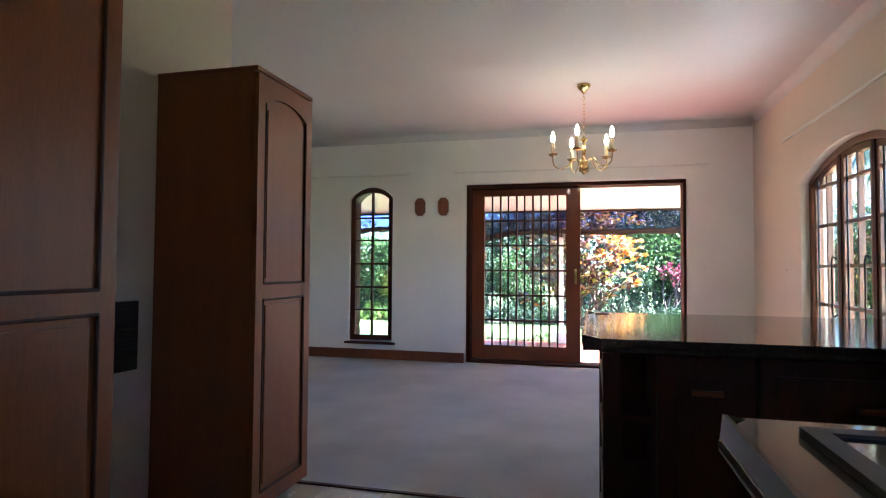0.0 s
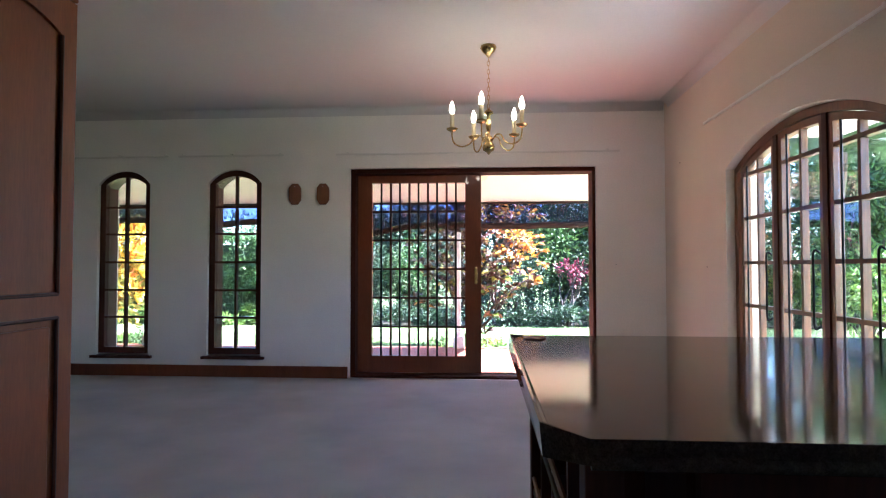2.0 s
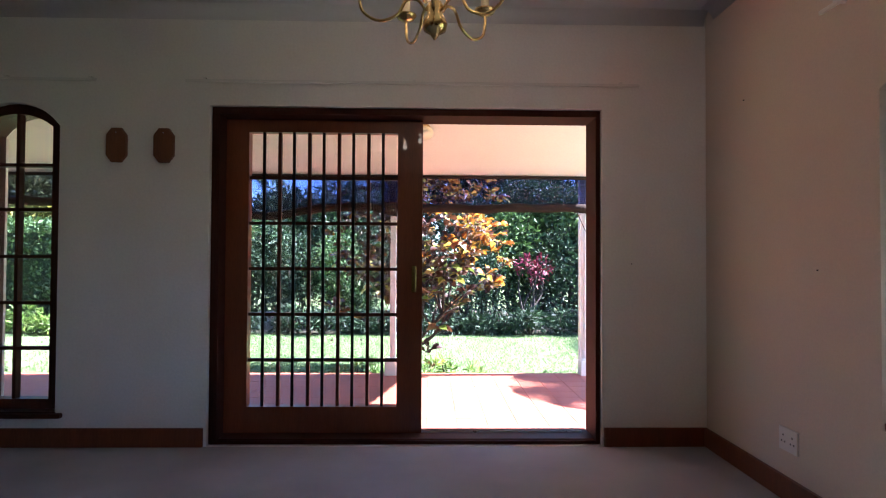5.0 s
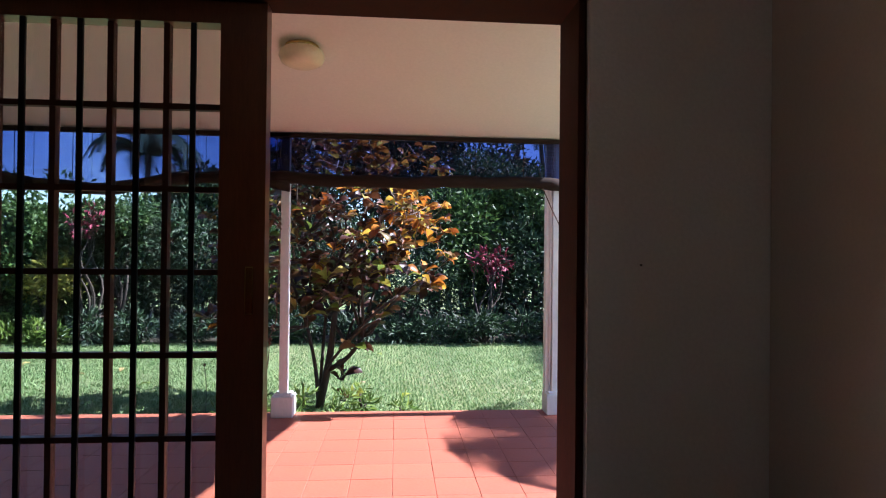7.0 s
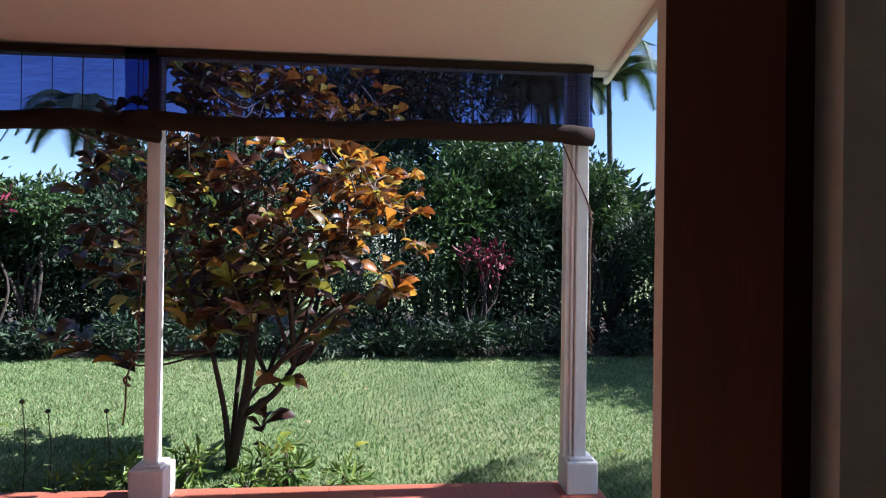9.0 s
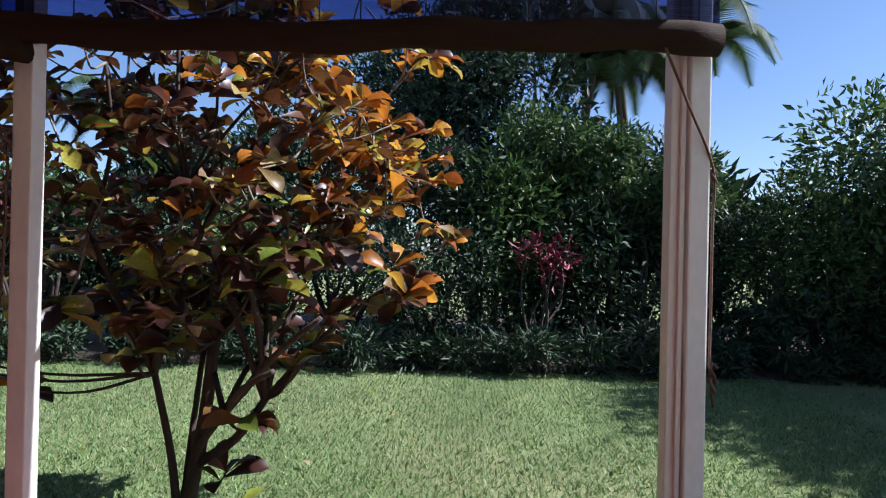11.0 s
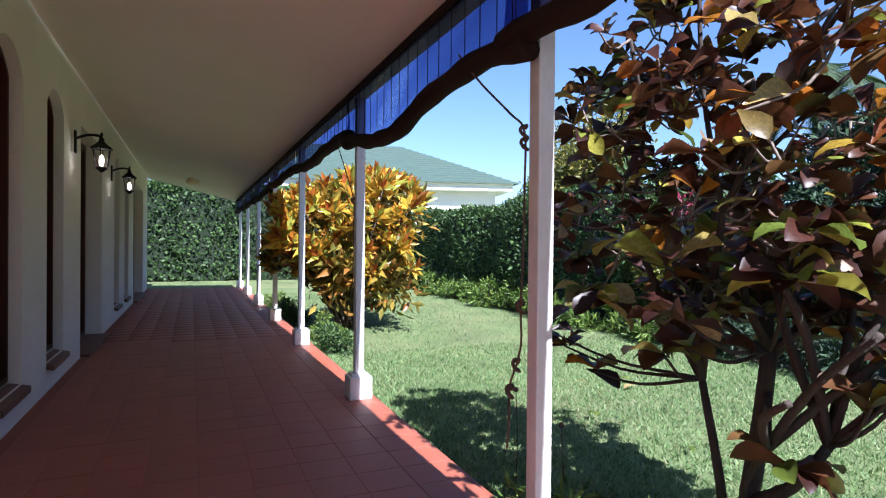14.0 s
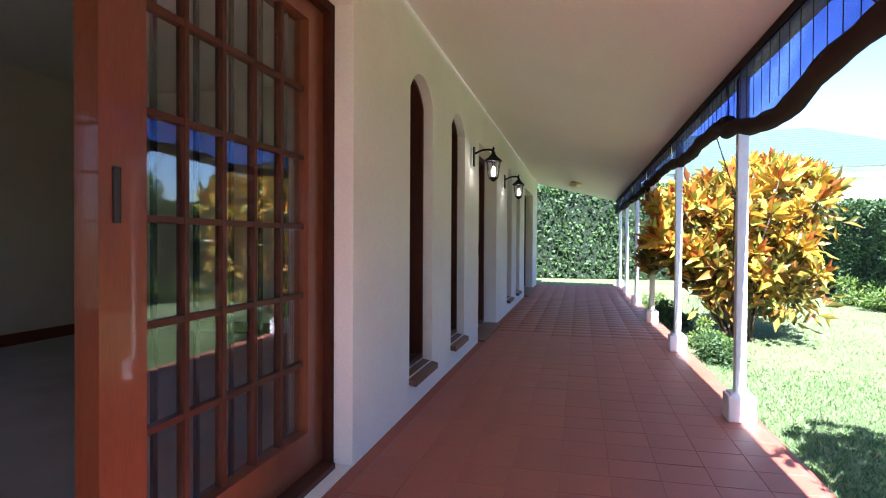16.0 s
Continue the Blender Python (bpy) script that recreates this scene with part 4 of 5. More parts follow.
for a, b in zip(xs, xs[1:]):
    if b - a < 0.4:
        d = part("cupboard_door", box(a + 0.005, b - 0.005, IY0 - 0.004, IY0 + 0.018, 0.11, 0.855, 0.004), WOOD_DARK, t)
        part("panel", box(a + 0.06, b - 0.06, IY0 - 0.012, IY0 - 0.003, 0.18, 0.79, 0.006), WOOD_DARK, d)
        part("handle", box(a + 0.09, b - 0.09, IY0 - 0.035, IY0 - 0.012, 0.75, 0.765, 0.004), CABINET, d)
    else:
        for z0, z1 in ((0.11, 0.34), (0.355, 0.60), (0.615, 0.855)):
            d = part("drawer", box(a + 0.005, b - 0.005, IY0 - 0.004, IY0 + 0.018, z0, z1, 0.004), WOOD_DARK, t)
            part("panel", box(a + 0.045, b - 0.045, IY0 - 0.012, IY0 - 0.003, z0 + 0.045, z1 - 0.045, 0.006), WOOD_DARK, d)
            part("handle", box((a + b) / 2 - 0.06, (a + b) / 2 + 0.06, IY0 - 0.04, IY0 - 0.012, (z0 + z1) / 2 - 0.008, (z0 + z1) / 2 + 0.008, 0.004), CABINET, d)
top = slab([(0.205, 1.03), (0.255, 0.975), (1.860, 0.975), (1.860, 2.02), (0.245, 2.02), (0.205, 1.98)], [], 0, 0.032)
for v in top.verts:
    v.co = Vector((v.co.x, v.co.z, 0.868 + v.co.y))
bmesh.ops.bevel(top, geom=[e for e in top.edges if abs(e.verts[0].co.z - e.verts[1].co.z) < 1e-5 and len(e.link_faces) == 2 and e.calc_face_angle(0) > 1.0], offset=0.008, segments=3, affect="EDGES")
t = thing("worktop", (0.95, 1.5, 0.862), "polished dark brown granite worktop of the island", "worktop")
part("slab", top, GRANITE, t)
part("front_nosing", tube([(0.257, 0.978, 0.872), (1.857, 0.978, 0.872)], 0.010, 8), GRANITE, t, "", True)
part("rear_nosing", tube([(0.247, 2.017, 0.872), (1.857, 2.017, 0.872)], 0.010, 8), GRANITE, t, "", True)
t = thing("coaster", (0.272, 1.94, 0.9), "small dark slate mat on the granite worktop", "mat")
part("mat", box(0.242, 0.302, 1.91, 1.965, 0.9005, 0.904, 0.0015), SILL, t)

# side counter with hob
t = thing("base_cabinet", (1.1, -0.95, 0), "dark wooden kitchen base cabinet under the hob counter", "cabinet")
part("carcass", box(0.43, 1.860, -2.75, 0.09, 0.09, 0.862, 0.003), WOOD_DARK, t)
part("plinth", box(0.49, 1.860, -2.75, 0.04, -0.004, 0.09), WOOD_DARK, t)
for k in range(5):
    y0 = -2.76 + k * 0.568
    d = part("cupboard_door", box(0.41, 0.43, y0 + 0.005, y0 + 0.563, 0.11, 0.855, 0.004), WOOD, t)
    part("panel", box(0.402, 0.412, y0 + 0.07, y0 + 0.50, 0.18, 0.79, 0.005), WOOD, d)
top = slab([(0.388, -2.75), (1.860, -2.75), (1.860, 0.138), (0.415, 0.138), (0.388, 0.112)], [], 0, 0.032)
for v in top.verts:
    v.co = Vector((v.co.x, v.co.z, 0.868 + v.co.y))
bmesh.ops.bevel(top, geom=[e for e in top.edges if abs(e.verts[0].co.z - e.verts[1].co.z) < 1e-5 and len(e.link_faces) == 2 and e.calc_face_angle(0) > 1.0], offset=0.009, segments=3, affect="EDGES")
t = thing("worktop", (1.1, -0.95, 0.862), "polished dark brown granite worktop beside the hob", "worktop")
part("slab", top, GRANITE, t)
part("front_nosing", tube([(0.391, -2.74, 0.872), (0.391, 0.11, 0.872)], 0.010, 8), GRANITE, t, "", True)
t = thing("hob", (0.77, -0.22, 0.9), "black glass hob with steel edge set in the worktop", "hob")
part("edge", slab(rect(0.46, 1.06, -0.525, 0.07), [rect(0.485, 1.035, -0.50, 0.045)], 0, 0.010), BLACK_PLASTIC, t)
e = t.children[0]
for v in e.data.vertices:
    q = v.co + BASE[t]
    v.co = Vector((q.x, q.z, 0.9005 + q.y)) - BASE[t]
part("glass_top", box(0.485, 1.035, -0.50, 0.045, 0.9005, 0.906), HOB_BLACK, t)
for x, y, r in ((0.625, -0.36, 0.085), (0.625, -0.09, 0.07), (0.895, -0.36, 0.07), (0.895, -0.09, 0.085)):
    part("burner", lathe([(r, 0.9065), (r, 0.9075), (r - 0.006, 0.9078), (r - 0.012, 0.907)], (x, y, 0), 28), STEEL, t, "thin ring marking a cooking zone", True)

# ---- outside ----
gm = bmesh.new()
bmesh.ops.create_grid(gm, x_segments=60, y_segments=60, size=150)
for v in gm.verts:
    v.co.z = GROUND + (0.02 * math.sin(v.co.x * 0.7) if v.co.length > 20 else 0)
structure("ground", gm, LAWN, "sunlit mown green lawn reaching to the garden's edge")
structure("bed", box(-13.0, 9.0, 12.3, 17.0, GROUND - 0.05, GROUND + 0.02), SOIL, "dark soil bed under the shrubs")
structure("veranda_edge", box(-12.85, 1.83, 8.347, 8.375, -0.16, -0.012, 0.004), QUARRY, "terracotta edging of the veranda step")

# covered side patio beyond the arched window
structure("patio_roof", box(2.12, 3.65, -3.4, 6.1, 2.42, 2.50), BOARD, "pale boarded roof over the side patio")
for k in range(14):
    y = -3.2 + k * 0.68
    tagged(whole("roof_board", box(2.13, 3.63, y, y + 0.64, 2.385, 2.418, 0.004), (3.6, y, 2.42), BOARD, "wide pale painted board under the patio roof", "board", "patio roof boards"), kind="structure")
structure("patio_floor", box(2.103, 3.7, -3.4, 6.2, -0.16, -0.06), CONCRETE, "pale concrete floor of the side patio")


def plant(name, v, f, mat, base, label, category, group="", wood=None):
    t = thing(name, base, label, category, group)
    ob = new("crown", mesh_arrays("crown", v - np.array(base), f, mat))
    ob.parent = t
    BASE[ob] = Vector(base)
    tagged(ob, kind="stuff")
    if wood:
        part("trunk", wood, TRUNK, t, "", True)
    return t


def stems(base, tips, r0, r1, seed, bm=None):
    rng = random.Random(seed)
    bm = bm or bmesh.new()
    for tip in tips:
        a, b = Vector(base), Vector(tip)
        m1, m2 = a.lerp(b, 0.35), a.lerp(b, 0.7)
        j = (b - a).length * 0.09
        m1 += Vector((rng.uniform(-j, j), rng.uniform(-j, j), j * 0.5))
        m2 += Vector((rng.uniform(-j, j), rng.uniform(-j, j), 0))
        tube(curve([a, m1, m2, b], 4), r0, 7, bm, r1)
    return bm


# clipped hedges
def hedge(x0, x1, y0, y1, h, count, seed, label):
    rng = np.random.default_rng(seed)
    p = rng.random((count, 3)) * [x1 - x0, y1 - y0, h - GROUND] + [x0, y0, GROUND]
    face = rng.integers(0, 3, count)
    near = rng.random(count) ** 2 * 0.22
    p[face == 0, 1] = y0 + near[face == 0]
    p[face == 1, 2] = h - near[face == 1] * 0.7
    p[face == 2, 0] = np.where(rng.random((face == 2).sum()) < 0.5, x0 + near[face == 2], x1 - near[face == 2])
    bump = (1.0 if h < 2 else 2.2) * 0.06 * np.sin(p[:, 0] * 3.1) + 0.05 * np.sin(p[:, 2] * 4.3 + p[:, 0]) + 0.05 * np.sin(p[:, 1] * 3.7)
    p[:, 1] -= bump
    p[:, 2] += bump * 0.6 * (p[:, 2] > h * 0.7)
    v, f = leaf_arrays(p, rng.normal(size=(count, 3)) + [0.1, -0.5, 0.4], (0.075 if h < 2 else 0.12) * (0.6 + 0.8 * rng.random(count)), width=0.55, rng=rng)
    # solid near-black block that paints the shade between the hedge leaves
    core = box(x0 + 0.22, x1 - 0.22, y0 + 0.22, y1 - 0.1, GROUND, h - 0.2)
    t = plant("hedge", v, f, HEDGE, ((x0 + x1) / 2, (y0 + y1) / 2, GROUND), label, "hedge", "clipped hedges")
    part("inner_growth", core, HEDGE_SHADE, t, "solid dark block standing for the shade inside the hedge")


hedge(-17.0, -4.4, 12.5, 13.7, 1.78, 42000, 1, "tall clipped dark green hedge along the lawn")
hedge(-19.0, -17.2, 4.0, 13.4, 2.7, 32000, 2, "tall dark green hedge beyond the veranda's end")


def shrub(x, y, z, rx, ry, rz, n, size, mat, seed, label, name="shrub", category="shrub", k=14, width=0.36, droop=0.0):
    rng = np.random.default_rng(seed)
    d = rng.normal(size=(k, 3))
    d /= np.linalg.norm(d, axis=1)[:, None]
    c = np.array([x, y, z]) + d * [rx, ry, rz] * (0.35 + 0.5 * rng.random((k, 1)))
    r = np.array([rx, ry, rz]) * (0.28 + 0.25 * rng.random((k, 1)))
    v, f = clump(c, r, n, size, seed, droop=droop, width=width)
    low = v[:, 2] < GROUND
    v[low, 2] = GROUND + 0.02
    tips = [tuple(q) for q in c[: min(k, 7)]]
    return plant(name, v, f, mat, (x, y, GROUND), label, category, "garden " + category + "s", stems((x, y, GROUND), tips, 0.012 + 0.028 * rz, 0.006, seed))


rng = random.Random(5)
x = -4.6
i = 0
while x < 10.5:
    y = 13.0 + rng.uniform(-0.25, 0.5)
    h = rng.uniform(1.0, 1.5) if x < 5.6 else rng.uniform(0.5, 0.8)
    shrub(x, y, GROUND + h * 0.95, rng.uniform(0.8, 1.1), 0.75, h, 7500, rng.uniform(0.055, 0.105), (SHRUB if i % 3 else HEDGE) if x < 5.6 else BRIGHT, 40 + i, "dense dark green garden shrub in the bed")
    x += rng.uniform(0.9, 1.15)
    i += 1
# growth above and among the dark shrubs; sunlit tips put into lighter leaf colours
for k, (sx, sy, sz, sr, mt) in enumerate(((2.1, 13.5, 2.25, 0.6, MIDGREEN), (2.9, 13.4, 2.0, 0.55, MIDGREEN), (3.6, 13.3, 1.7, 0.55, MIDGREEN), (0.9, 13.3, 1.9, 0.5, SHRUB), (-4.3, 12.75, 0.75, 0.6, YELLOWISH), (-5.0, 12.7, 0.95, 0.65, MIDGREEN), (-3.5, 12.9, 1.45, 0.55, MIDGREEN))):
    shrub(sx, sy, sz, sr, 0.4, sr * 0.9, 3600, 0.085, mt, 860 + k, "leafy green shrub, its sunlit tips given only by leaf colour")
shrub(-3.7, 12.5, 1.55, 0.3, 0.25, 0.25, 160, 0.09, FLOWER, 868, "dark red leafed bush among the shrubs", "red_bush", "bush", 8, 0.3)
# low border plants along the edge of the lawn
x = -11.0
while x < 6.5:
    shrub(x, 12.25 + rng.uniform(-0.1, 0.15), GROUND + 0.2, 0.38, 0.28, 0.26, 700, 0.10, BRIGHT if x < -3.5 else SHRUB, 90 + i, "low leafy border plant at the lawn's edge", "border_plant", "border plant", 7, 0.24)
    x += rng.uniform(0.5, 0.7)
    i += 1
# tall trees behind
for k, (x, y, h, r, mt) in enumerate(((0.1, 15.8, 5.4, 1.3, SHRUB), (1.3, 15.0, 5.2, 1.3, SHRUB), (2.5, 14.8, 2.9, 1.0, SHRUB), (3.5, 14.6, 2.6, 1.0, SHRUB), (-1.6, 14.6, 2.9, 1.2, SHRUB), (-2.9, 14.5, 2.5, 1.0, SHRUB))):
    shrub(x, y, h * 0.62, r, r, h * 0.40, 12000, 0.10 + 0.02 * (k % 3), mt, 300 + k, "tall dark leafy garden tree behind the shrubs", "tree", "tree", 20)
shrub(-7.5, 13.95, 2.35, 1.55, 0.7, 1.40, 12000, 0.11, OLIVE, 401, "yellow-green leafy tree above the hedge", "tree", "tree", 20)
shrub(-8.9, 14.3, 1.9, 1.0, 0.8, 0.95, 6000, 0.10, BRIGHT, 402, "light green leafy tree above the hedge", "tree", "tree", 16)
shrub(5.4, 13.2, 1.55, 1.25, 1.2, 1.45, 12000, 0.11, MIDGREEN, 403, "broad light green garden tree with dark shade below", "tree", "tree", 22)
shrub(6.7, 10.9, 2.6, 1.75, 1.8, 1.5, 24000, 0.12, MIDGREEN, 404, "broad light green garden tree", "tree", "tree", 22)
shrub(7.8, 12.4, 2.3, 1.4, 1.2, 1.7, 9000, 0.13, SHRUB, 408, "broad dark green garden tree", "tree", "tree", 22)
shrub(4.3, 12.75, 0.35, 0.6, 0.35, 0.5, 2200, 0.09, SHRUB, 409, "dense dark green garden shrub in the bed")
shrub(5.3, 12.6, 0.4, 0.7, 0.4, 0.55, 2600, 0.09, SHRUB, 410, "dense dark green garden shrub in the bed")
shrub(4.3, 14.6, 1.5, 0.6, 0.6, 1.0, 1500, 0.30, SHRUB, 405, "tall broad-leaved green shrub", "tree", "tree", 10, 0.3)
shrub(1.85, 12.55, 0.95, 0.36, 0.24, 0.30, 230, 0.10, FLOWER, 406, "dark red leafed bush among the shrubs", "red_bush", "bush", 8, 0.3)
for k, (x, y) in enumerate(((3.6, 9.4), (5.2, 10.0), (6.4, 8.4))):
    shrub(x + 2.2, y, 0.7, 0.7, 0.6, 0.85, 2600, 0.11, BRIGHT if k != 4 else YELLOWISH, 500 + k, "leafy green shrub beside the side patio")


def palm(x, y, h, seed, spread=1.6, count=14):
    rng = random.Random(seed)
    t = thing("palm_tree", (x, y, GROUND), "tall feathery palm with slender trunk above the shrubs", "palm", "palms behind the garden")
    lean = rng.uniform(-0.4, 0.4)
    top = Vector((x + lean, y, h))
    part("trunk", tube(curve([(x, y, GROUND), (x + lean * 0.3, y, h * 0.5), top], 6), 0.06, 8, None, 0.04), BARK, t, "", True)
    for i in range(count):
        a = 2 * math.pi * i / count + rng.uniform(-0.2, 0.2)
        lift = rng.uniform(0.25, 1.1)
        d = Vector((math.cos(a), math.sin(a), 0))
        L = spread * rng.uniform(0.8, 1.1)
        spine = curve([top, top + d * L * 0.35 + Vector((0, 0, L * 0.45 * lift)), top + d * L * 0.75 + Vector((0, 0, L * 0.35 * lift)), top + d * L + Vector((0, 0, L * (0.35 * lift - 0.45)))], 7)
        v, f = [], []
        side = d.cross(Vector((0, 0, 1)))
        for j in range(2, len(spine)):
            u = j / len(spine)
            p = spine[j]
            ln = L * 0.34 * math.sin(math.pi * min(0.97, u * 0.85 + 0.15)) + 0.05
            fwd = (spine[j] - spine[j - 1]).normalized()
            for s in (-1, 1):
                for off in (0, 0.33, 0.66):
                    q = spine[j - 1].lerp(p, off)
                    tip = q + (side * s * 0.8 + fwd * 0.55 + Vector((0, 0, -0.35))).normalized() * ln
                    b0 = len(v)
                    v += [q - fwd * 0.014, q + fwd * 0.018, tip]
                    f.append((b0, b0 + 1, b0 + 2))
        v = np.array([tuple(q) for q in v]) - np.array(BASE[t])
        ob = new("frond", mesh_arrays("frond", v, f, PALM))
        ob.parent = t
        part("rib", tube(spine, 0.012, 5, None, 0.003), PALM, t)


for k, (x, y, h, s) in enumerate(((2.6, 15.0, 3.9, 1.15), (3.55, 15.2, 3.6, 1.1), (4.45, 15.0, 3.95, 1.15), (3.1, 15.6, 4.5, 1.2), (3.9, 16.2, 4.7, 1.2), (-2.3, 16.8, 4.4, 1.3), (1.6, 15.6, 4.6, 1.4), (4.4, 7.75, 2.5, 1.4), (-7.9, 15.6, 4.0, 1.2), (-4.1, 15.2, 2.9, 1.1))):
    palm(x, y, h, 600 + k, s)

# neighbouring house beyond the hedge
def neighbour():
    t = thing("house", (-22, 13, GROUND), "white neighbouring house with green tiled hip roof beyond the hedge", "house")
    # own axes: x runs back along the eave, y runs away from the garden
    L, W, E, R = 15.0, 9.0, 3.55, 5.6
    m = Matrix(((-0.24, -0.97, 0, -19.5), (-0.97, 0.24, 0, 19.3), (0, 0, 1, 0), (0, 0, 0, 1)))
    put = lambda b: (bmesh.ops.transform(b, matrix=m, verts=b.verts), b)[1]
    part("wall", put(box(0.6, L - 0.6, 0.6, W - 0.6, GROUND, 3.30)), HOUSE_WALL, t)
    part("fascia", put(box(0.0, L, 0.0, W, 3.22, 3.50, 0.02)), HOUSE_WALL, t, "white fascia and gutter")
    part("gutter", put(tube([(0, -0.06, 3.50), (L, -0.06, 3.50)], 0.06, 8)), HOUSE_WALL, t, "white gutter")
    h = W / 2
    rows = 16
    roof = part("roof", put(box(0.3, L - 0.3, 0.3, W - 0.3, 3.40, 3.54)), ROOF, t, "green tiled hip roof")
    for j in range(rows):
        bm2 = bmesh.new()
        u0, u1 = j / rows, (j + 1) / rows
        z0, z1 = 3.52 + (R - 3.52) * u0 + 0.035, 3.52 + (R - 3.52) * u1
        ring0 = [(-0.2 + h * u0, -0.2 + h * u0), (L + 0.2 - h * u0, -0.2 + h * u0), (L + 0.2 - h * u0, W + 0.2 - h * u0), (-0.2 + h * u0, W + 0.2 - h * u0)]
        ring1 = [(-0.2 + h * u1, -0.2 + h * u1), (L + 0.2 - h * u1, -0.2 + h * u1), (L + 0.2 - h * u1, W + 0.2 - h * u1), (-0.2 + h * u1, W + 0.2 - h * u1)]
        low_ring = [bm2.verts.new((*q, z0 - 0.05)) for q in ring0]
        mid_ring = [bm2.verts.new((*q, z0)) for q in ring0]
        top_ring = [bm2.verts.new((*q, z1)) for q in ring1]
        for lo, hi in ((low_ring, mid_ring), (mid_ring, top_ring)):
            for k in range(4):
                bm2.faces.new((lo[k], lo[(k + 1) % 4], hi[(k + 1) % 4], hi[k]))
        part("tile_course", put(bm2), ROOF, roof)
    for k in range(3):
        wn2 = part("window", put(box(2.0 + k * 4, 3.6 + k * 4, 0.56, 0.62, 0.9, 2.2)), GLASS, t)
        part("window_frame", put(slab(rect(1.94 + k * 4, 3.66 + k * 4, 0.84, 2.26), [rect(2.0 + k * 4, 3.6 + k * 4, 0.9, 2.2)], 0.53, 0.60)), HOUSE_WALL, wn2)
    part("satellite_dish", put(lathe([(0.02, 0.0), (0.25, 0.06), (0.38, 0.16), (0.375, 0.17), (0.02, 0.02)], (-0.3, 0.3, 2.8), 18)), HOUSE_WALL, t, "white satellite dish")
    part("dish_arm", put(tube([(-0.3, 0.3, 2.8), (0.7, 0.7, 2.7)], 0.03, 6)), HOUSE_WALL, t)


neighbour()

# ---- the near tree with big red-brown leaves ----
def leaf_mesh(name, mat, length=1.0, width=0.56):
    own = bmesh.new()
    prof = [(0.0, 0.04, 0.0), (0.22, 0.16, 0.03), (0.5, 0.36, 0.06), (0.76, 0.46, 0.04), (0.92, 0.30, -0.03), (1.0, 0.05, -0.09)]
    rows = []
    for u, w, z in prof:
        w *= width
        rows.append([own.verts.new((-w, u * length, z + w * 0.45)), own.verts.new((0, u * length, z)), own.verts.new((w, u * length, z + w * 0.45))])
    for a, b in zip(rows, rows[1:]):
        for i in range(2):
            own.faces.new((a[i], a[i + 1], b[i + 1], b[i]))
    me = bpy.data.meshes.new(name)
    for f in own.faces:
        f.smooth = True
    own.to_mesh(me)
    own.free()
    me.materials.append(mat)
    return me


